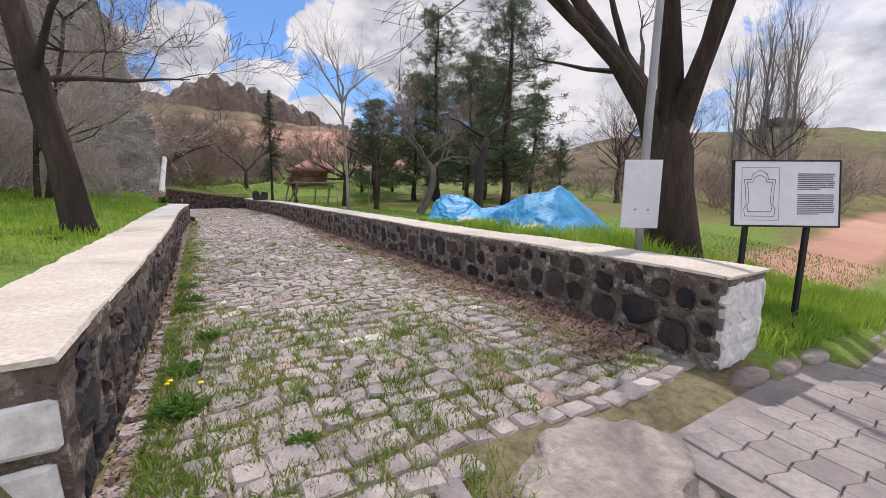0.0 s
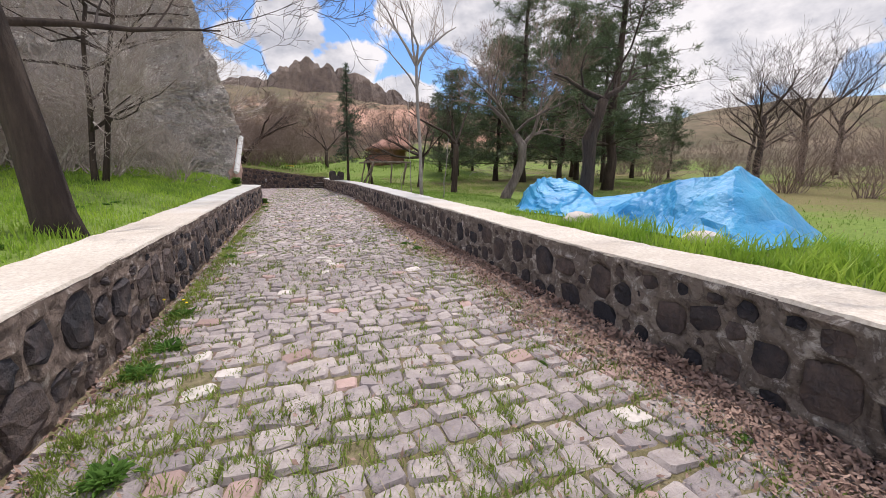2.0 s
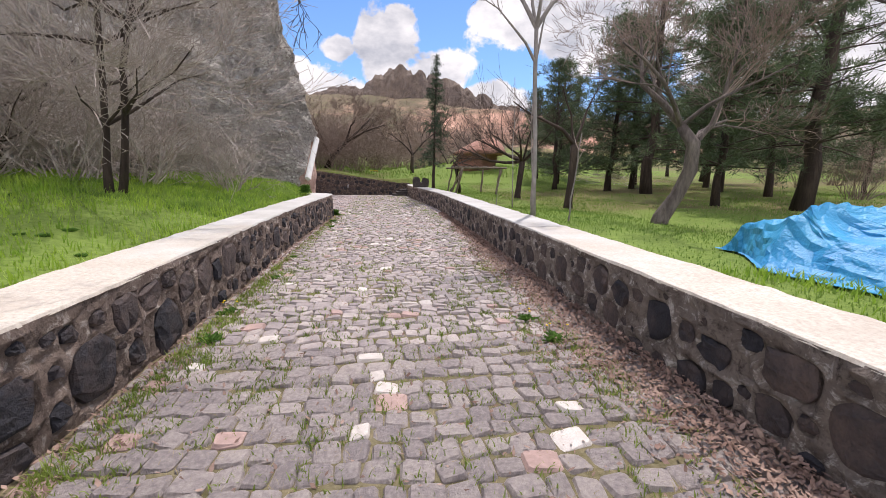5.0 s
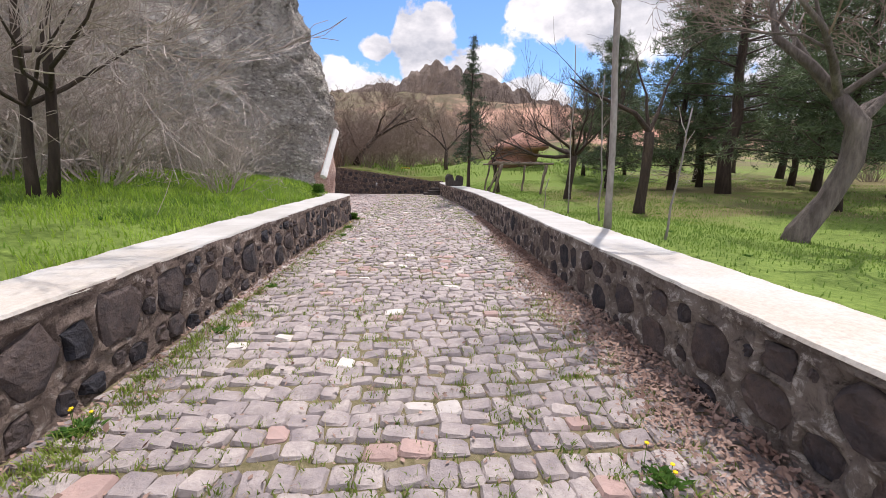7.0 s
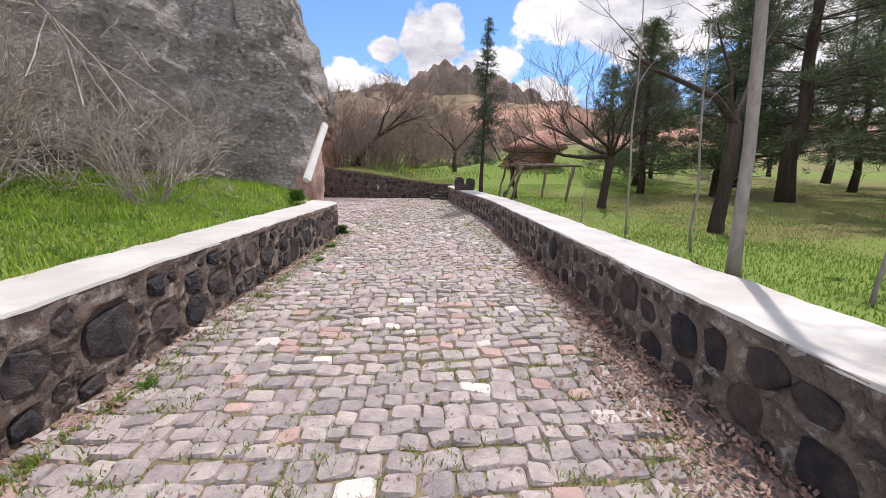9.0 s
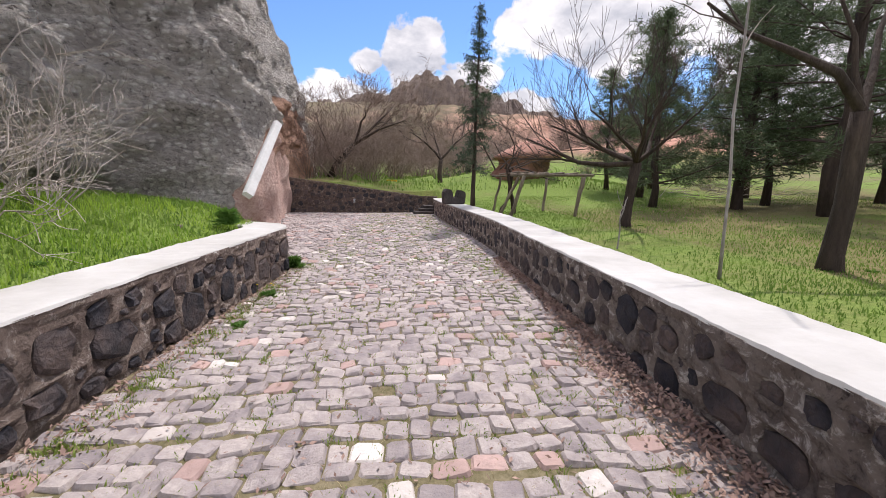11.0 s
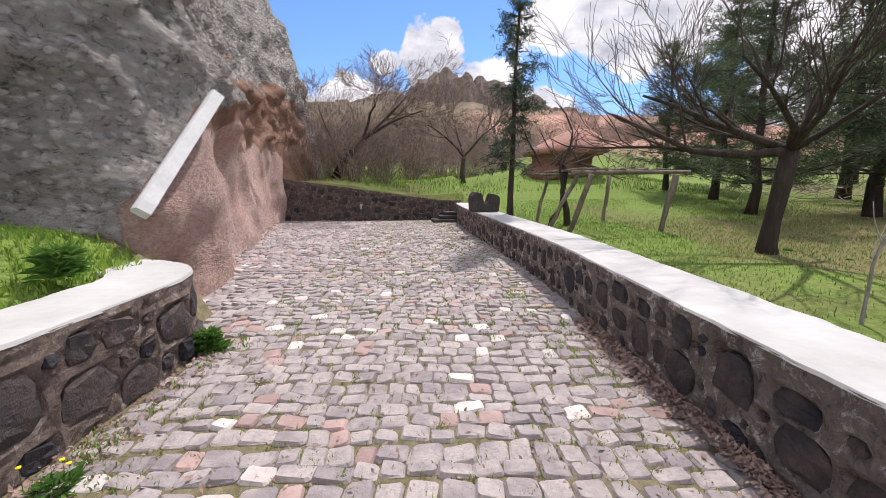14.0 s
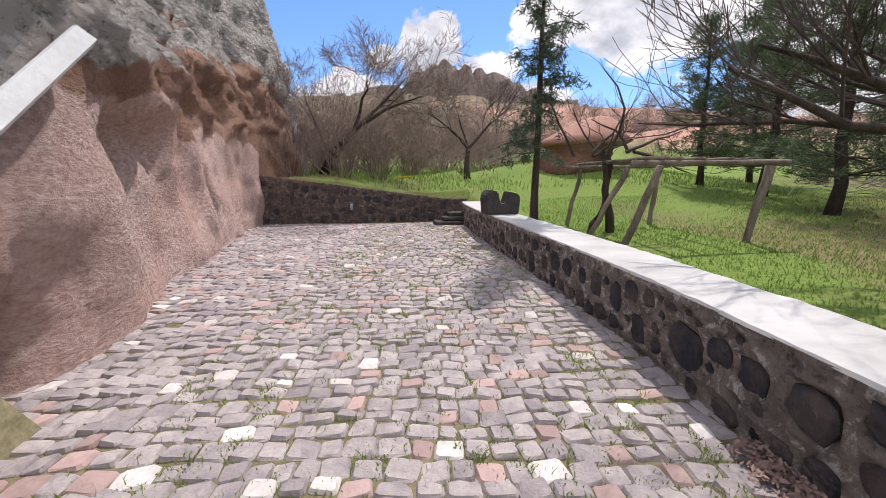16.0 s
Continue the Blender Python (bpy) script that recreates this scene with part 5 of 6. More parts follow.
def build_info_board():
    t = empty("information_board", pose(4.72, 1.53, 0.11, 0, 0, -36) @ Matrix.Scale(1.08, 4), "white information board with a floor plan on black posts", "sign")
    # board leans back a little
    w, h = 0.86, 0.56
    tilt = Matrix.Translation((0, 0, 1.28)) @ Matrix.Rotation(radians(-8), 4, "X")
    bm = bevel_box((w, 0.024, h), 0.004)
    bm.transform(tilt)
    board = part("board", bm, M_PANEL, t, "white printed panel")
    for name, size, c in (("frame_top", (w + 0.02, 0.034, 0.014), (0, 0, h / 2 + 0.005)), ("frame_bottom", (w + 0.02, 0.034, 0.014), (0, 0, -h / 2 - 0.005)), ("frame_side", (0.014, 0.034, h), (-w / 2 - 0.004, 0, 0)), ("frame_side", (0.014, 0.034, h), (w / 2 + 0.004, 0, 0))):
        bm = bevel_box(size, 0.003, c)
        bm.transform(tilt)
        part(name, bm, M_BLACK, t)
    # printed text as bars, in two columns of paragraphs
    z = 0.17
    rng2 = random.Random(2)
    for k in range(22):
        if k in (9, 10):
            z -= 0.016
            continue
        ln = 0.30 * (rng2.uniform(0.95, 1.0) if k not in (8, 21) else 0.6)
        bm = bevel_box((ln, 0.004, 0.008), 0.001, (0.09 + ln / 2 - 0.0, -0.014, z))
        bm.transform(tilt)
        part("text_line", bm, M_INK, board)
        z -= 0.0165
    # outline of the plan: a long hall with an apse, drawn double
    for s, nm in ((1.0, "plan_outer_line"), (0.8, "plan_inner_line")):
        pts = [(-0.12, -0.2), (0.12, -0.2), (0.13, -0.14), (0.11, -0.1), (0.12, 0.05), (0.13, 0.12), (0.07, 0.12), (0.06, 0.17), (0.0, 0.2), (-0.06, 0.17), (-0.07, 0.12), (-0.13, 0.12), (-0.12, 0.05), (-0.11, -0.1), (-0.13, -0.14), (-0.12, -0.2)]
        gg = Geo()
        for (xa, za), (xb, zb) in zip(pts, pts[1:]):
            gg.tube([tilt @ Vector((xa * s - 0.22, -0.0135, za * s)), tilt @ Vector((xb * s - 0.22, -0.0135, zb * s))], [0.0025, 0.0025], 4)
        gg.ob(nm, M_INK, board)
    gg = Geo()
    fr = [(-0.37, -0.235), (-0.06, -0.235), (-0.06, 0.225), (-0.37, 0.225), (-0.37, -0.235)]
    for (xa, za), (xb, zb) in zip(fr, fr[1:]):
        gg.tube([tilt @ Vector((xa, -0.0135, za)), tilt @ Vector((xb, -0.0135, zb))], [0.0015, 0.0015], 4)
    gg.ob("plan_border_line", M_INK, board)
    for px in (-0.26, 0.26):
        bm = bevel_box((0.04, 0.04, 1.2), 0.004, (px, 0.06, 0.45))
        part("post", bm, M_BLACK, t)


build_plate_sign()
build_info_board()


def pole(t, name, a, b, r0, r1, material, seed):
    rng2 = random.Random(seed)
    a, b = Vector(a), Vector(b)
    n = 6
    pts = [a.lerp(b, i / n) + Vector((rng2.uniform(-1, 1), rng2.uniform(-1, 1), 0)) * 0.018 * (0 < i < n) for i in range(n + 1)]
    g = Geo()
    g.tube(pts, [r0 + (r1 - r0) * i / n for i in range(n + 1)], 8, jitter=0.12, rng=rng2)
    return g.ob(name, material, t, smooth=True)


def build_pergola():
    ox, oy = 5.3, 24.2
    gz = ground_at(ox, oy)
    t = empty("pergola", pose(ox, oy, gz), "rickety pergola of weathered poles on the lawn", "pergola")
    P = lambda x, y, z: (x + 0.25 - ox, y + 0.4 - oy, z - gz)
    top = 1.78
    pole(t, "post", P(6.22, 23.45, 0.4), P(6.42, 23.35, top), 0.05, 0.065, M_TIMBER, 1)
    pole(t, "post", P(4.26, 23.4, 0.4), P(4.55, 23.0, top), 0.055, 0.05, M_TIMBER, 2)
    pole(t, "post", P(4.2, 24.6, 0.4), P(4.75, 24.3, top), 0.05, 0.045, M_TIMBER, 3)
    pole(t, "post", P(6.1, 25.9, 0.4), P(6.2, 25.9, top), 0.05, 0.05, M_TIMBER, 4)
    pole(t, "post", P(4.3, 26.0, 0.4), P(4.55, 25.9, top), 0.045, 0.04, M_TIMBER, 5)
    pole(t, "beam", P(4.2, 23.1, top + 0.03), P(6.7, 23.35, top + 0.05), 0.045, 0.04, M_TIMBER, 6)
    pole(t, "beam", P(4.25, 25.95, top + 0.03), P(6.4, 25.9, top + 0.05), 0.04, 0.035, M_TIMBER, 7)
    for i, x in enumerate((4.4, 4.65, 4.9, 5.3, 5.8, 6.25)):
        pole(t, "crossbar", P(x, 22.9 + 0.1 * i, top + 0.1), P(x + 0.15, 26.1, top + 0.1), 0.03, 0.025, M_TIMBER, 8 + i)
    # old vine climbing its corner
    v = empty("vine", pose(4.95, 25.3, ground_at(4.95, 25.3)), "thick twisted bare vine climbing the pergola", "vine")
    g, gt2 = Geo(), Geo()
    rng2 = random.Random(77)
    g.tube([(0.1, 0, -0.1), (0.06, 0.0, 0.35), (-0.08, -0.05, 0.8), (-0.05, -0.1, 1.25), (-0.15, -0.2, 1.45)], [0.09, 0.075, 0.065, 0.06, 0.05], 9, jitter=0.1, rng=rng2)
    g.tube([(-0.45, -0.3, -0.1), (-0.4, -0.3, 0.2), (-0.15, -0.2, 0.5), (-0.12, -0.2, 0.9), (-0.25, -0.3, 1.4)], [0.06, 0.05, 0.045, 0.045, 0.04], 8, jitter=0.1, rng=rng2)
    g.ob("stem", M_BARK, v, smooth=True)
    for k in range(10):
        grow(gt2, gt2, (rng2.uniform(-0.5, 0.3), rng2.uniform(-0.9, 0.8), 1.45), (rng2.uniform(-0.6, 1), rng2.uniform(-0.7, 0.4), rng2.uniform(0.0, 1.0)), rng2.uniform(0.9, 1.6), 0.03, 2, rng2, 0.8, (2, 4), 0.15, 0.3, 0.6)
    tagged(gt2.ob("twig_mass", M_TWIG_DARK, v), kind="stuff")


build_pergola()


def build_throne():
    """Dark carved stone block with a notch, lying on the wall."""
    prof = [(-0.42, 0), (0.42, 0), (0.46, 0.3), (0.40, 0.36), (0.18, 0.40), (0.10, 0.2), (-0.06, 0.18), (-0.12, 0.40), (-0.34, 0.44), (-0.45, 0.32)]
    bm = bmesh.new()
    f = bm.faces.new([bm.verts.new((x, -0.22, z)) for x, z in prof])
    ex = bmesh.ops.extrude_face_region(bm, geom=[f])
    bmesh.ops.translate(bm, verts=[v for v in ex["geom"] if isinstance(v, bmesh.types.BMVert)], vec=(0, 0.44, 0))
    bmesh.ops.bevel(bm, geom=bm.edges[:], offset=0.025, segments=2, affect="EDGES")
    bmesh.ops.recalc_face_normals(bm, faces=bm.faces)
    me = bpy.data.meshes.new("carved_stone")
    bm.to_mesh(me)
    bm.free()
    me.materials.append(M_DARKSTONE)
    o = new("carved_stone", me)
    o.matrix_world = pose(float(right_in(26.9)) + 0.26, 26.9, float(R_TOP(26.9)) + 0.004, 0, 0, 10) @ Matrix.Diagonal((0.9, 1.0, 1.25, 1))
    tagged(o, "dark carved stone block with a notch resting on the wall", "stone block")


build_throne()


def build_yellow_sign():
    t = empty("warning_sign", pose(0.5, 36.6, ground_at(0.5, 36.6)), "small yellow warning sign on a thin post behind the wall", "sign")
    zc = 1.47 - ground_at(0.5, 36.6)
    part("plate", bevel_box((0.62, 0.02, 0.36), 0.004, (0, 0, zc)), M_YELLOW, t)
    for k in range(4):
        part("text_line", bevel_box((0.5 - 0.05 * (k % 2), 0.006, 0.03), 0.001, (0, -0.012, zc + 0.11 - 0.075 * k)), M_INK, t)
    g = Geo()
    g.tube([(0, 0.03, -0.2), (0, 0.03, zc + 0.1)], [0.02, 0.02], 8)
    g.ob("post", M_METAL, t)


build_yellow_sign()

# stacked slabs as steps in the corner
sl = empty("stone_steps", pose(2.35, 30.6, 0.13, 0, 0, 8), "rough dark slabs stacked as steps against the wall", "steps")
for k, (w, d, z, x) in enumerate([(0.9, 0.55, 0.06, -0.15), (0.7, 0.45, 0.19, 0.0), (0.5, 0.35, 0.32, 0.12)]):
    part("slab", bevel_box((w, d, 0.12), 0.02, (x, 0.05 * k, z)), M_DARKSTONE, sl)
dr = empty("spout", pose(-0.98, 31.27, 0.72), "short pale pipe spout in the far wall", "pipe")
g = Geo()
g.tube([(0, 0.1, 0.0), (0, -0.05, 0.0), (0, -0.06, -0.16)], [0.05, 0.05, 0.045], 10)
g.ob("pipe", M_METAL, dr, smooth=True)

# the red rock: a sloping cap over an undercut foot
def build_red_rock():
    x0, y0 = 7.9, 36.0
    t = empty("rock_outcrop", pose(x0, y0, ground_at(x0, y0) - 0.2) @ Matrix.Diagonal((1.2, 1.3, 0.84, 1)), "red-brown tuff rock with a sloping top over an undercut foot", "rock")
    for name, prof, material, seed in (("foot", [(1.35, -0.3), (1.2, 0.3), (1.1, 0.8), (1.2, 1.2), (1.25, 1.35), (0.2, 1.4)], M_REDROCK, 1), ("cap", [(0.3, 1.12), (1.3, 1.18), (1.42, 1.35), (1.2, 1.7), (0.85, 2.2), (0.4, 2.6), (0.02, 2.75)], M_PINKROCK, 2)):
        g, n = Geo(), 26
        vs = []
        for r, z in prof:
            for k in range(n):
                a = 2 * math.pi * k / n
                q = r * (1 + 0.22 * fract(math.cos(a) * 1.1 + seed, math.sin(a) * 1.1, z))
                vs.append((q * math.cos(a) * 1.1 + 0.42 * z, q * math.sin(a), z + 0.08 * fract(math.cos(a) * 2, math.sin(a) * 2, z + seed)))
        m = len(prof)
        g.put(vs, [(i * n + k, i * n + (k + 1) % n, (i + 1) * n + (k + 1) % n, (i + 1) * n + k) for i in range(m - 1) for k in range(n)] + [tuple(range(n))[::-1], tuple((m - 1) * n + k for k in range(n))])
        g.ob(name, material, t, smooth=True)


M_REDROCK = mat("red_rock", (srgb(120, 84, 70), srgb(150, 112, 94), srgb(96, 70, 60)), 1.5, 9.0, 0.95, 0.8, 6.0, dist=0.08)
M_PINKROCK = mat("pink_rock", (srgb(158, 116, 100), srgb(182, 142, 126), srgb(136, 100, 88)), 1.5, 9.0, 0.95, 0.8, 6.0, dist=0.06)
build_red_rock()

# saplings and stakes in the lawn
for x, y, h, lx, seed in [(4.75, 14.4, 2.4, -0.15, 1), (4.72, 12.5, 1.6, 0.15, 2), (4.84, 16.15, 3.4, -0.1, 4), (5.05, 18.6, 0.8, 0.06, 5)]:
    p, r = straight(h, 0.016, 0.008, (lx, 0.02), 6, 0.03, seed)
    bare_tree(stand(x, y), 80 + seed, p, r, [(4, (0.4, 0.1, 1), 0.4, 0.008), (5, (-0.4, 0.2, 1), 0.35, 0.008)], "thin leafless sapling in the lawn", bark=M_BARK_GREY, twig=M_TWIG, name="sapling", depth=0, group="saplings on the lawn")


# ---- loose growth and litter ----
def blades(name, material, pts, hgt, width, rng, label, category, lean=0.5, base=None):
    """Many grass blades as one mesh: each a bent strip that narrows to a tip."""
    n = len(pts)
    a = rng.uniform(0, 2 * np.pi, n)
    side = np.stack([np.cos(a), np.sin(a), np.zeros(n)], 1) * (width * rng.uniform(0.6, 1.2, n))[:, None]
    b = rng.uniform(0, 2 * np.pi, n)
    fall = np.stack([np.cos(b), np.sin(b), np.zeros(n)], 1) * (hgt * lean * rng.uniform(0.2, 1.0, n))[:, None]
    up = np.stack([np.zeros(n), np.zeros(n), hgt], 1)
    v = np.stack([pts - side, pts + side, pts + fall * 0.3 + up * 0.6 - side * 0.7, pts + fall * 0.3 + up * 0.6 + side * 0.7, pts + fall + up], 1).reshape(-1, 3)
    i = np.arange(n) * 5
    me = bpy.data.meshes.new(name)
    quads = np.stack([i, i + 1, i + 3, i + 2], 1).tolist()
    tris = np.stack([i + 2, i + 3, i + 4], 1).tolist()
    me.from_pydata(v.tolist(), [], quads + tris)
    me.materials.append(material)
    return tagged(new(name, me), label, category, kind="stuff")


def spread(rng, n, x0, x1, y0, y1, keep=None):
    x, y = rng.uniform(x0, x1, n), rng.uniform(y0, y1, n)
    if keep is not None:
        k = keep(x, y)
        x, y = x[k], y[k]
    return np.stack([x, y, height(x, y) - 0.01], 1)


def patchy(x, y, rng, scale=1.0, level=0.0):
    w = np.sin(x * 1.9 * scale + 1.7 * np.sin(y * 0.9 * scale)) + np.sin(y * 1.4 * scale + 2.1 * np.sin(x * 0.8 * scale) + 1)
    return w + rng.normal(0, 0.8, len(x)) > level


def left_of_cliff(x, y):
    """True where the raised grass lies before the rock."""
    return (x > -1.55 - 1.05 * (19.9 - y)) | (y < 12)


def build_grass():
    r = np.random.default_rng(4)
    p = spread(r, 46000, -6.5, -1.08, 2.3, 20.0, lambda x, y: left_of_cliff(x, y) & (x < -1.12) & patchy(x, y, r, 0.8, -1.2))
    blades("raised_grass", M_GRASS, p, r.uniform(0.03, 0.10, len(p)) * (1 + 0.9 * patchy(p[:, 0], p[:, 1], r, 2.2, 0.7)), 0.008, r, "lush bright green grass above the low wall", "grass")
    p = spread(r, 24000, -5.5, -1.08, 12.5, 20.0, lambda x, y: left_of_cliff(x, y) & (x < -1.12))
    blades("clover_grass", M_LAWN, p, r.uniform(0.02, 0.07, len(p)) * (1 + 0.8 * patchy(p[:, 0], p[:, 1], r, 3.0, 0.6)), 0.010, r, "soft dull green grass near the foot of the cliff", "grass", 0.9)
    p = spread(r, 88000, 4.2, 10.0, 1.6, 31.0, lambda x, y: (x > right_in(y) + 0.72) & patchy(x, y, r, 0.6, -0.9 + 0.22 * np.clip(x - 6.5, 0, 8)))
    blades("lawn_grass", M_LAWN, p, r.uniform(0.02, 0.065, len(p)), 0.007, r, "short green grass of the lawn", "grass")
    p = spread(r, 11000, 4.2, 6.6, 2.6, 8.6, lambda x, y: patchy(x, y, r, 1.6, -0.4) & ((x < 4.95) | (y < 4.6)))
    blades("tall_grass", M_GRASS, p, r.uniform(0.10, 0.26, len(p)) * (1 - 0.55 * step(5.5, 7.5, p[:, 1])), 0.009, r, "tall lush grass between wall and tarpaulin", "grass", 0.8)
    p = spread(r, 7500, 3.95, 7.0, 0.95, 2.6, lambda x, y: y > 1.25 - 0.12 * (x - 3.3))
    blades("verge_grass", M_GRASS, p, r.uniform(0.08, 0.22, len(p)), 0.008, r, "dark green grass round the board's posts", "grass", 0.7)
    p = spread(r, 70000, 9.0, 24.0, 6.0, 40.0, lambda x, y: patchy(x, y, r, 0.35, 0.2))
    blades("field_grass", M_LAWN, p, r.uniform(0.03, 0.08, len(p)), 0.009, r, "patchy green grass under the pines", "grass")
    p = spread(r, 26000, 7.0, 26.0, 4.0, 40.0, lambda x, y: patchy(x, y, r, 0.4, 0.6))
    blades("dry_grass", M_STRAW, p, r.uniform(0.03, 0.09, len(p)), 0.008, r, "dry straw-coloured grass of the field", "grass")
    p = spread(r, 16000, -5.0, 16.0, 32.4, 54.0, lambda x, y: patchy(x, y, r, 0.4, -0.6))
    blades("bank_grass", M_LAWN, p, r.uniform(0.08, 0.25, len(p)), 0.018, r, "fresh green growth on the bank behind the wall", "grass")
    # tufts in the joints of the road
    pts, hs = [], []
    for _ in range(5600):
        y = 1.7 + 29 * r.random() ** 1.5
        side = r.random()
        if side < 0.28 and y < 19.2:
            x = float(left_in(y)) + 0.08 + abs(r.normal(0, 0.16))
        elif 0.28 <= side < 0.42:
            x = float(right_in(y)) - 0.25 - abs(r.normal(0, 0.35))
        else:
            x = r.uniform(-0.3, 3.2)
        k = r.integers(8, 26)
        s = 0.03 + 0.03 * r.random()
        q = np.stack([x + r.normal(0, s, k), y + r.normal(0, s, k), np.full(k, ROAD_Z - 0.018)], 1)
        pts.append(q)
        hs.append(r.uniform(0.02, 0.075, k) * (1.15 if side < 0.28 else 0.8) * (0.7 if y > 12 else 1.0))
    for _ in range(520):
        x, y, k, s = r.uniform(-0.3, 2.2), r.uniform(1.0, 4.4), r.integers(10, 30), 0.03 + 0.04 * r.random()
        if x > 1.2 and y < 2.0:
            continue
        pts.append(np.stack([x + r.normal(0, s, k), y + r.normal(0, s, k), np.full(k, ROAD_Z - 0.035)], 1))
        hs.append(r.uniform(0.04, 0.11, k))
    pts, hs = np.concatenate(pts), np.concatenate(hs)
    ok = ((pts[:, 0] > L_IN + 0.06) | (pts[:, 1] < 1.8)) & (pts[:, 0] < right_in(pts[:, 1]) - 0.05)
    blades("joint_grass", M_GRASS_DULL, pts[ok], hs[ok], 0.005, r, "small weeds and grass in the joints of the road", "grass", 1.0)
    n = 22000
    y = 1.6 + 28 * r.random(n) ** 1.5
    x = r.uniform(-0.35, 3.3, n)
    p = np.stack([x, y, np.full(n, ROAD_Z - 0.03)], 1)
    blades("dry_joint_grass", M_STRAW, p, r.uniform(0.03, 0.06, n), 0.0025, r, "dry straw in the joints of the road", "grass", 1.6)


M_GRASS_DULL = mat("weed_blade", (srgb(92, 116, 44), srgb(150, 168, 84), srgb(120, 138, 66)), 0.8, 6.0, 0.65, 0.0, 20.0, coords="World", trans=0.35)
build_grass()


def build_litter():
    """Fallen leaves heaped along the foot of the long wall."""
    r = np.random.default_rng(8)
    n = 44000
    y = 1.9 + 18 * r.random(n) ** 1.5
    d = np.abs(r.normal(0, 0.3, n)) * (0.7 + 0.5 * np.sin(y * 0.9) ** 2) * (1 - 0.7 * step(10, 18, y))
    x = right_in(y) - 0.02 - d
    z = ROAD_Z + 0.012 + 0.10 * np.exp(-(d / 0.2) ** 2) * (1 - 0.6 * step(14, 22, y)) * r.uniform(0.5, 1.0, n)
    m = 11000                             # a thinner scatter along the other wall and between the stones
    y[:m] = 1.6 + 17.6 * r.random(m)
    x[:m] = np.where(r.random(m) < 0.6, left_in(y[:m]) + 0.03 + np.abs(r.normal(0, 0.16, m)), r.uniform(-0.3, 3.2, m))
    z[:m] = ROAD_Z + r.uniform(-0.01, 0.02, m)
    a, t1, t2 = r.uniform(0, 2 * np.pi, n), r.normal(0, 0.5, n), r.normal(0, 0.5, n)
    s, w = r.uniform(0.008, 0.026, n), r.uniform(0.25, 0.6, n)
    u = np.stack([np.cos(a), np.sin(a), t1], 1) * s[:, None]
    v = np.stack([-np.sin(a), np.cos(a), t2], 1) * (s * w)[:, None]
    c = np.stack([x, y, z], 1)
    verts = np.stack([c - u, c - v, c + u, c + v], 1).reshape(-1, 3)
    i = np.arange(n) * 4
    me = bpy.data.meshes.new("leaf_litter")
    me.from_pydata(verts.tolist(), [], np.stack([i, i + 1, i + 2, i + 3], 1).tolist())
    me.materials.append(M_LITTER)
    tagged(new("leaf_litter", me), "brown fallen leaves heaped along the wall's foot", "leaf litter", kind="stuff")


build_litter()


def weed(m, seed, leaves, size, label, flowers=0, rise=0.0, name="weed", group="weeds beside the road"):
    r = random.Random(seed)
    t = empty(name, m, label, "plant", group)
    g = Geo()
    for k in range(leaves):
        a = r.uniform(0, 2 * math.pi)
        ln = size * r.uniform(0.5, 1.1)
        d = Vector((math.cos(a), math.sin(a), r.uniform(0.3, 1.4))).normalized()
        s = d.cross(Vector((0, 0, 1))).normalized() * ln * 0.10
        o = Vector((r.gauss(0, size * 0.25), r.gauss(0, size * 0.25), r.uniform(0, rise)))
        mid, tip = o + d * ln * 0.55, o + d * ln + Vector((0, 0, -ln * 0.25))
        g.put([o, mid - s, tip, mid + s], [(0, 1, 2), (0, 2, 3)])
    tagged(g.ob("leaf_rosette", M_LEAF, t), kind="stuff")
    for k in range(flowers):
        x, y, h = r.gauss(0, size * 0.4), r.gauss(0, size * 0.4), size * r.uniform(0.9, 1.5)
        gs = Geo()
        gs.tube([(x, y, 0), (x, y, h)], [0.003, 0.002], 4)
        gs.ob("stem", M_LEAF, t)
        bm = bmesh.new()
        bmesh.ops.create_icosphere(bm, subdivisions=1, radius=0.017, matrix=Matrix.Translation((x, y, h)) @ Matrix.Diagonal((1, 1, 0.5, 1)))
        part("flower", bm, M_FLOWER, t, "yellow flower head")
    return t


wr = random.Random(12)
w1 = weed(pose(-0.18, 2.75, ROAD_Z), 1, 150, 0.15, "leafy green weeds at the foot of the wall", 3)
w2 = weed(pose(0.0, 4.1, ROAD_Z), 2, 110, 0.12, "leafy green weeds at the foot of the wall")
for x, y, s in [(-0.2, 3.4, 1.2), (-0.2, 5.2, 1.3), (-0.15, 5.6, 1.1), (-0.25, 6.4, 0.9), (-0.2, 9.1, 1.2), (-0.28, 9.8, 0.7), (-0.2, 11.2, 0.8), (0.5, 2.6, 0.6), (0.9, 2.3, 0.5), (0.4, 2.1, 0.7), (-0.25, 12.6, 0.9), (3.1, 3.3, 0.6), (2.9, 8.8, 0.9), (2.8, 9.3, 0.8), (3.2, 12.2, 0.7), (-0.1, 16.5, 0.7), (-0.2, 17.6, 0.9), (-0.28, 19.3, 1.2), (3.2, 16.2, 0.7), (2.6, 4.4, 0.5)]:
    copy_thing(w2 if wr.random() < 0.6 else w1, pose(x, y, ROAD_Z - 0.02, 0, 0, wr.uniform(0, 360)) @ Matrix.Scale(s * wr.uniform(0.8, 1.1), 4))
shrub = weed(pose(-1.2, 18.9, 0.9), 5, 900, 0.16, "dense dark green leafy plant at the wall's end", rise=0.2, name="leafy_plant", group="leafy plants")
copy_thing(shrub, pose(-2.1, 18.4, 0.95, 0, 0, 70) @ Matrix.Scale(0.9, 4))
copy_thing(shrub, pose(-0.33, 19.25, 0.12, 0, 0, 20) @ Matrix.Scale(0.8, 4))

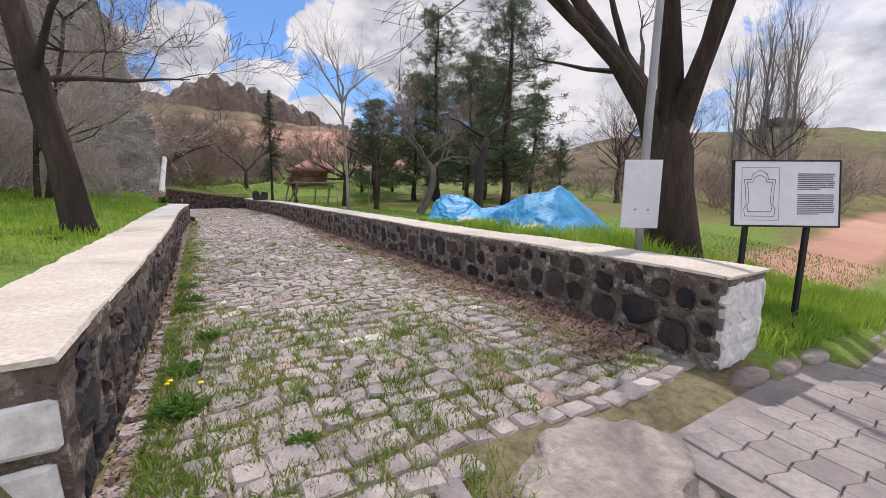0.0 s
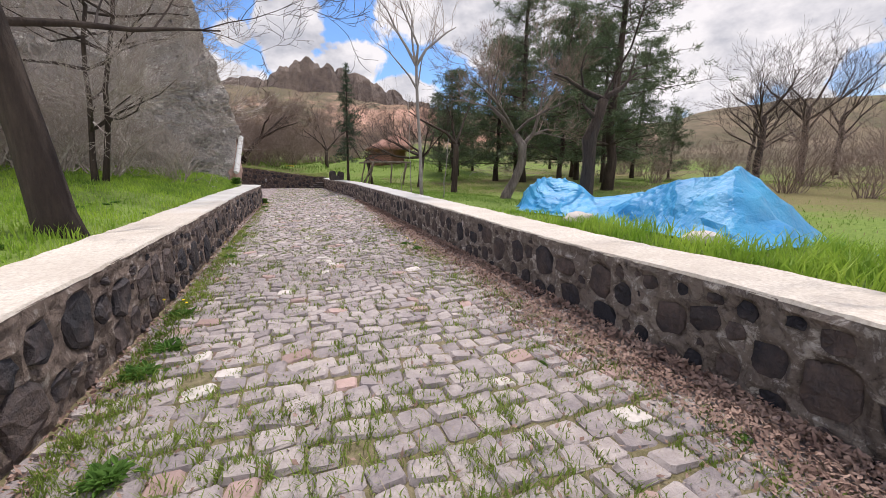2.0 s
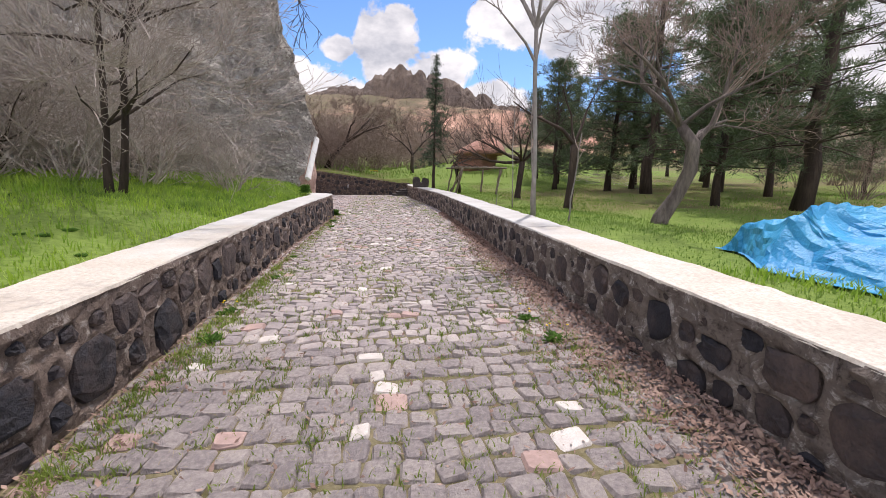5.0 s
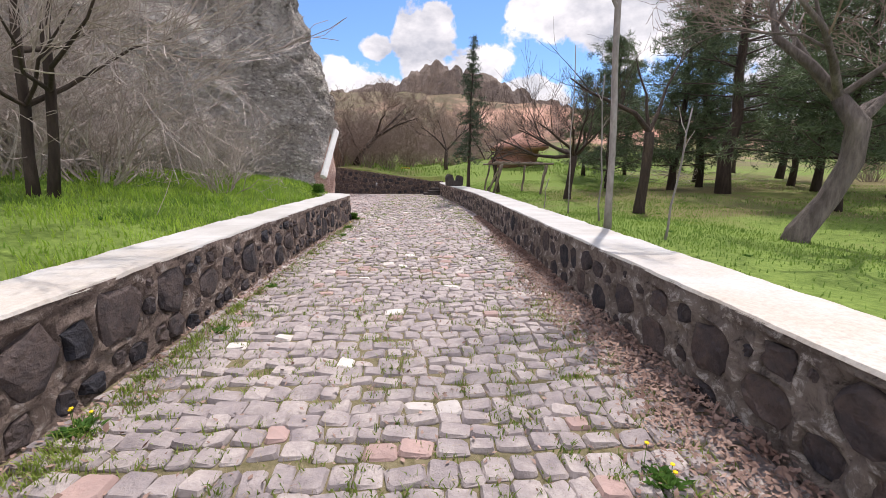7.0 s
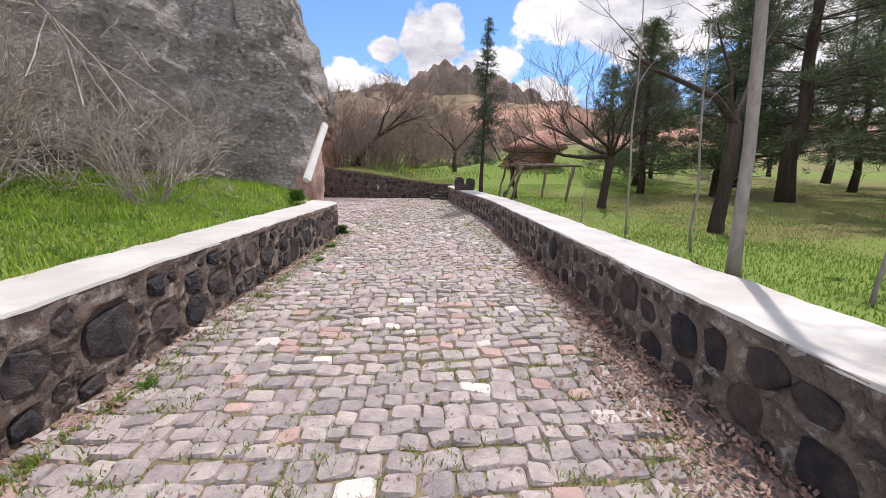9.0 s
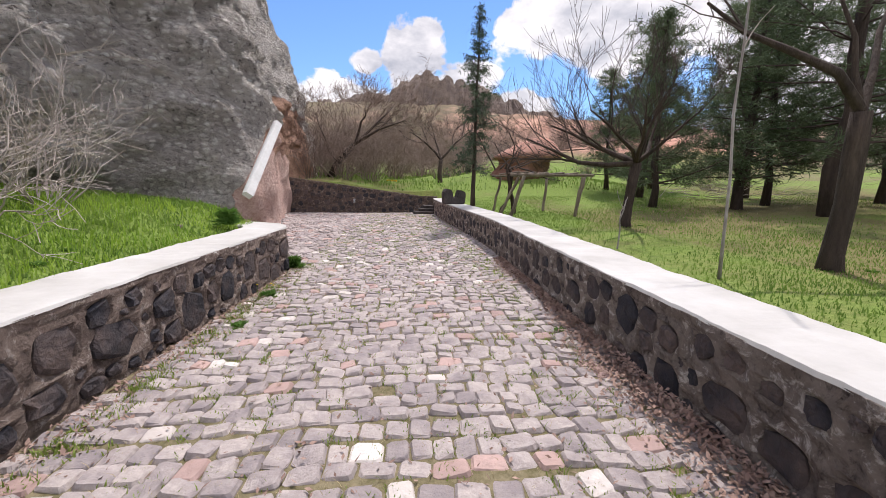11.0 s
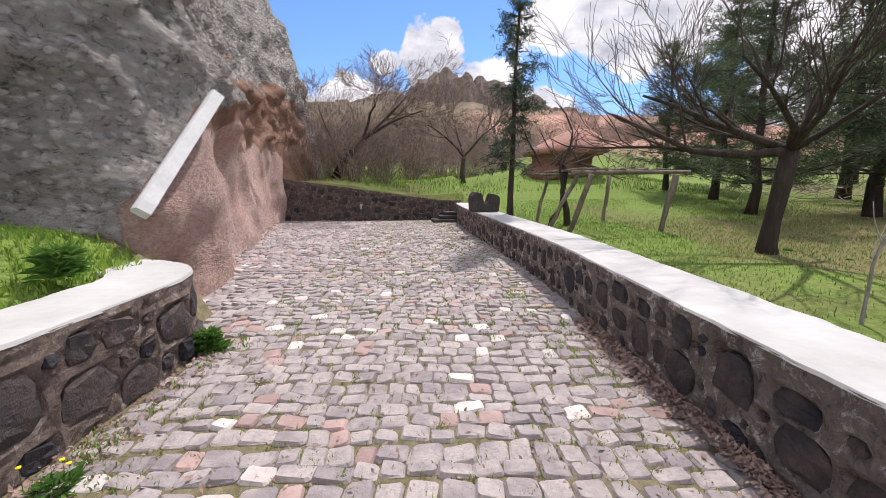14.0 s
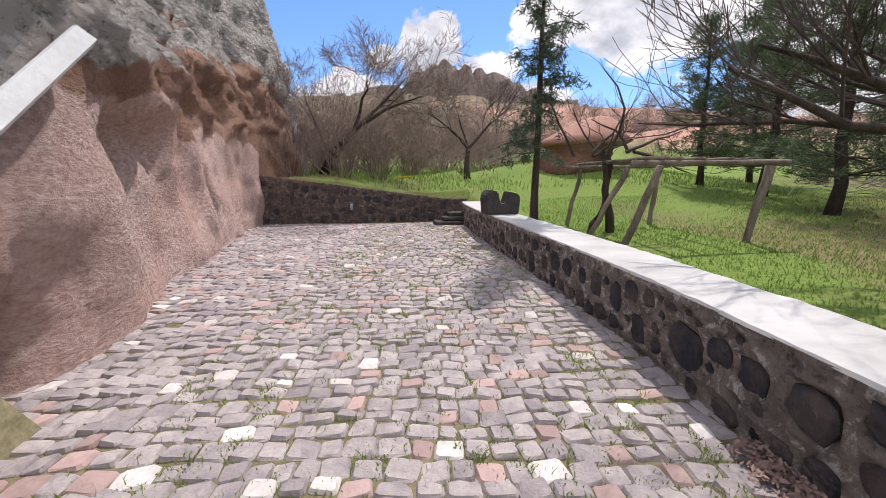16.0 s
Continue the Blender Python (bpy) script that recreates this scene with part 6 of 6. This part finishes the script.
lawn_weed = weed(pose(-2.0, 9.0, ground_at(-2.0, 9.0)), 8, 90, 0.12, "broad-leaved weeds growing in the grass", name="lawn_weed", group="weeds in the grass")
for k in range(46):
    if k < 40:
        x, y = wr.uniform(-4.6, -1.15), wr.uniform(4.0, 19.0)
        if not left_of_cliff(x, y):
            continue
    else:
        x, y = wr.uniform(4.3, 7.5), wr.uniform(10.8, 29.0)
    copy_thing(lawn_weed, pose(x, y, ground_at(x, y) - 0.01, 0, 0, wr.uniform(0, 360)) @ Matrix.Scale(wr.uniform(0.35, 0.7), 4))

# fallen log on the raised grass
lg = Geo()
lg.tube([(-2.6, 17.6, 0.98), (-2.2, 17.8, 0.96), (-1.8, 18.05, 0.94), (-1.5, 18.2, 0.93)], [0.075, 0.08, 0.07, 0.06], 9, jitter=0.1, rng=random.Random(1))
tagged(lg.ob("log", M_TIMBER, smooth=True), "short weathered grey log lying in the grass", "log")

# brushwood heap under the pines
bh = empty("brushwood", pose(16.5, 30.8, ground_at(16.5, 30.8)), "heap of pale cut branches under the pines", "brushwood")
gb = Geo()
br = random.Random(33)
for k in range(46):
    a = br.uniform(0, 2 * math.pi)
    grow(gb, gb, (br.gauss(0, 1.1), br.gauss(0, 0.5), br.uniform(0, 0.7)), (math.cos(a), math.sin(a) * 0.4, br.uniform(-0.05, 0.25)), br.uniform(0.9, 2.0), 0.018, 1, br, 0.8, (2, 3), 0.1, 0.2, 0.6)
tagged(gb.ob("deadwood", M_TWIG, bh), kind="stuff")

# ---- ground at the start: boulder, concrete, kerb, pavers ----
rock_lump("boulder", (1.72, 1.12, 0.06), (0.5, 0.42, 0.15), M_BOULDER, "broad flat-topped boulder sunk in the road's edge", 13, 0.3, "boulder", detail=4, flat=0.55)
kr = random.Random(19)
for k in range(7):
    x = 3.5 + 0.47 * k
    rock_lump("kerb_stone", (x, 1.12 - 0.12 * (x - 3.3) + 0.1, 0.1), (0.25, 0.09, 0.075), M_BOULDER, "rough grey kerb stone between paving and grass", 20 + k, 0.15, "kerb", detail=2, flat=0.6)


def paver_mesh(w, d):
    """One interlocking paver: straight ends, zigzag long sides."""
    zig = [(-0.5, 0.0), (-0.25, 0.16), (0.0, 0.0), (0.25, -0.16), (0.5, 0.0)]
    ring = [(x * w, -d / 2 + y * d * 0.5) for x, y in zig] + [(x * w, d / 2 + y * d * 0.5) for x, y in reversed(zig)]
    k = len(ring)
    g = Geo()
    vs = [(x, y, -0.05) for x, y in ring] + [(x, y, -0.006) for x, y in ring] + [(x * 0.965, y * 0.95, 0.0) for x, y in ring]
    fs = [tuple(range(2 * k, 3 * k))]
    for i in range(k):
        j = (i + 1) % k
        fs += [(i, j, k + j, k + i), (k + i, k + j, 2 * k + j, 2 * k + i)]
    g.put(vs, fs)
    return g.mesh("paver", M_PAVER)


def build_pavers():
    pav = tagged(new("pavement", Geo_flat(2.05, 9.0, -6.0, 1.12, 0.088)), "grey interlocking concrete paving at the road's mouth", "pavement", kind="structure")
    me = paver_mesh(0.232, 0.193)
    r = random.Random(7)
    count = 0
    for j in range(16):
        for i in range(18):
            x, y = 2.15 + i * 0.235, 0.98 - j * 0.197 - 0.03 * i
            if y > 1.02 - 0.12 * (x - 3.3) or x < 2.2:
                continue
            if count >= 290:
                return
            count += 1
            o = new("paver", me)
            o.parent = pav
            o.matrix_world = pose(x, y, 0.105 + r.uniform(-0.003, 0.003), r.uniform(-0.4, 0.4), r.uniform(-0.4, 0.4), -7)


def Geo_flat(x0, x1, y0, y1, z):
    g = Geo()
    g.box(((x0 + x1) / 2, (y0 + y1) / 2, z - 0.03), (x1 - x0, y1 - y0, 0.06))
    return g.mesh("pavement_bed", M_PAVER)


build_pavers()
# whitewashed stones on the ends of both walls
def end_patch(wall, x0, x1, y, z0, z1, seed, label, wide=(0.2, 0.36), tall=(0.16, 0.24)):
    r = random.Random(seed)
    z = z0
    while z < z1 - 0.05:
        h = r.uniform(*tall)
        x = x0
        while x < x1 - 0.04:
            w = min(r.uniform(*wide), x1 - x)
            o = new("painted_stone", PAINTED[r.randrange(len(PAINTED))])
            o.parent = wall
            o.matrix_world = pose(x + w / 2, y, min(z + h / 2, z1 - h / 2), 0, r.uniform(-8, 8), 0) @ Matrix.Diagonal((w * 1.16, 0.03, h * 1.16, 1))
            tagged(o, label)
            x += w
        z += h


PAINTED = stone_meshes(6, M_WHITEWASH, random.Random(9))
end_patch(wall_right, float(right_in(R_START)) + 0.0, float(right_in(R_START)) + 0.64, R_START, 0.12, 0.80, 1, "whitewashed stone")
for zc, hh, xx in ((0.27, 0.3, -0.31), (0.57, 0.24, -0.29)):
    bm = bevel_box((0.56, 0.05, hh - 0.03), 0.02)
    for v in bm.verts:
        v.co += Vector((0.03 * noise.noise(v.co * 9 + Vector((zc, 0, 0))), 0.01 * noise.noise(v.co * 7), 0.03 * noise.noise(v.co * 8 + Vector((3, zc, 0)))))
    bm.transform(Matrix.Translation((inner_l[0][0] + xx, L_START - 0.012, zc)))
    part("painted_stone", bm, M_WHITEWASH, wall_left, "whitewashed stone")
part("painted_render", bevel_box((0.62, 0.02, 0.66), 0.006, (float(right_in(R_START)) + 0.33, R_START - 0.006, 0.46)), M_WHITEWASH, wall_right, "flaking whitewashed render")

# ---- rubble of the walls ----
lay_stones(wall_right, line_of(inner_r, -1), spots_r, random.Random(54), 300, 0.032, 0.020, ROUND_STONES)
lay_stones(wall_left, line_of(inner_l, 1), spots_l, random.Random(55), 300, 0.04, 0.014)
lay_stones(wall_back, line_of(inner_b, 1), spots_b, random.Random(56), 300, 0.034, 0.014)


# ---- the cobbles of the road ----
def cobble_meshes(count, material, seed):
    r = random.Random(seed)
    out = []
    for _ in range(count):
        ring = []
        for cx, cy in ((-1, -1), (1, -1), (1, 1), (-1, 1)):
            jx, jy = r.uniform(0.87, 1.04), r.uniform(0.87, 1.04)
            c = Vector((cx * 0.5 * jx, cy * 0.5 * jy))
            ring.append((c.x, c.y * r.uniform(0.72, 0.82)) if cx * cy > 0 else (c.x * r.uniform(0.72, 0.82), c.y))
            ring.append((c.x * r.uniform(0.72, 0.82), c.y) if cx * cy > 0 else (c.x, c.y * r.uniform(0.72, 0.82)))
        k = 8
        g = Geo()
        tilt = (r.uniform(-0.01, 0.01), r.uniform(-0.01, 0.01))
        vs = [(x, y, -0.05) for x, y in ring] + [(x, y, -0.016 + r.uniform(-0.003, 0.003)) for x, y in ring]
        vs += [(x * 0.84, y * 0.84, -0.001 + tilt[0] * x * 2 + tilt[1] * y * 2 + r.uniform(-0.002, 0.002)) for x, y in ring] + [(r.uniform(-0.1, 0.1), r.uniform(-0.1, 0.1), 0.006)]
        fs = []
        for i in range(k):
            j = (i + 1) % k
            fs += [(i, j, k + j, k + i), (k + i, k + j, 2 * k + j, 2 * k + i), (2 * k + i, 2 * k + j, 3 * k)]
        g.put(vs, fs)
        out.append(g.mesh("cobble", material, smooth=False))
    return out


def cliff_foot(y):
    ys = [20.0, 21.1, 22.0, 23.3, 25.0, 26.6, 28.0, 29.6, 31.2]
    return float(np.interp(y, ys, [-0.95, -1.2, -1.35, -1.8, -2.4, -2.9, -3.2, -3.45, -3.6]))


def build_cobbles():
    r = random.Random(70)
    kinds = [(M_COBBLE, cobble_meshes(10, M_COBBLE, 1), 0.80), (M_COBBLE_PINK, cobble_meshes(5, M_COBBLE_PINK, 2), 0.10), (M_COBBLE_PALE, cobble_meshes(5, M_COBBLE_PALE, 3), 0.10)]
    road = tagged(new("road", Geo_flat(0.2, 2.8, 4.0, 30.0, 0.09)), "old road of worn grey and pink cobbles with weedy joints", "road", kind="structure")
    rest = {k[0].name: Geo() for k in kinds}
    y, count = 0.9, 0
    while y < BACK_Y - 0.12:
        big = 1.0 + 0.18 * (1 - float(step(3, 7, y)))
        d = 0.150 * big * r.uniform(0.85, 1.2)
        x = (float(left_in(y)) + 0.01 if y < 19.4 else cliff_foot(y) - 0.4) + r.uniform(0, 0.05)
        right = float(right_in(y)) - 0.03
        while x < right:
            w = 0.155 * big * r.uniform(0.74, 1.38)
            cx = x + w / 2
            yy = y + 0.06 * math.sin(cx * 1.3 + y * 0.35) + 0.09 * fract(cx * 0.6, y * 0.5) + r.uniform(-0.014, 0.014)
            skip = (y < 1.45 and cx > 1.05) or (cx - 1.72) ** 2 + ((yy - 1.12) * 1.1) ** 2 < 0.2 or r.random() < (0.003 if y > 5 else 0.012)
            if not skip:
                q = r.random()
                pinkish = 0.035 + 0.05 * float(step(10, 18, y))
                mt, ms, _ = kinds[1] if q < pinkish else kinds[2] if q < pinkish + 0.022 else kinds[0]
                me = ms[r.randrange(len(ms))]
                z = ROAD_Z + 0.010 * fract(cx * 1.1, yy * 1.1, 3) + r.uniform(-0.004, 0.004)
                m = pose(cx, yy, z, r.uniform(-1.7, 1.7), r.uniform(-1.7, 1.7), r.uniform(-9, 9) + 180 * r.randrange(2)) @ Matrix.Diagonal((w * r.uniform(0.96, 1.04), d * r.uniform(0.9, 1.06), 1, 1))
                if 7.0 < y < 9.6 and count < 300:
                    count += 1
                    o = new("cobble", me)
                    o.parent = road
                    o.matrix_world = m
                else:
                    rest[mt.name].put([m @ v.co for v in me.vertices], [tuple(f.vertices) for f in me.polygons])
            x += w
        y += d
    for (mt, _, _), nm in zip(kinds, ("grey_cobbles", "pink_cobbles", "pale_cobbles")):
        tagged(rest[mt.name].ob(nm, mt, road), kind="stuff")


build_cobbles()
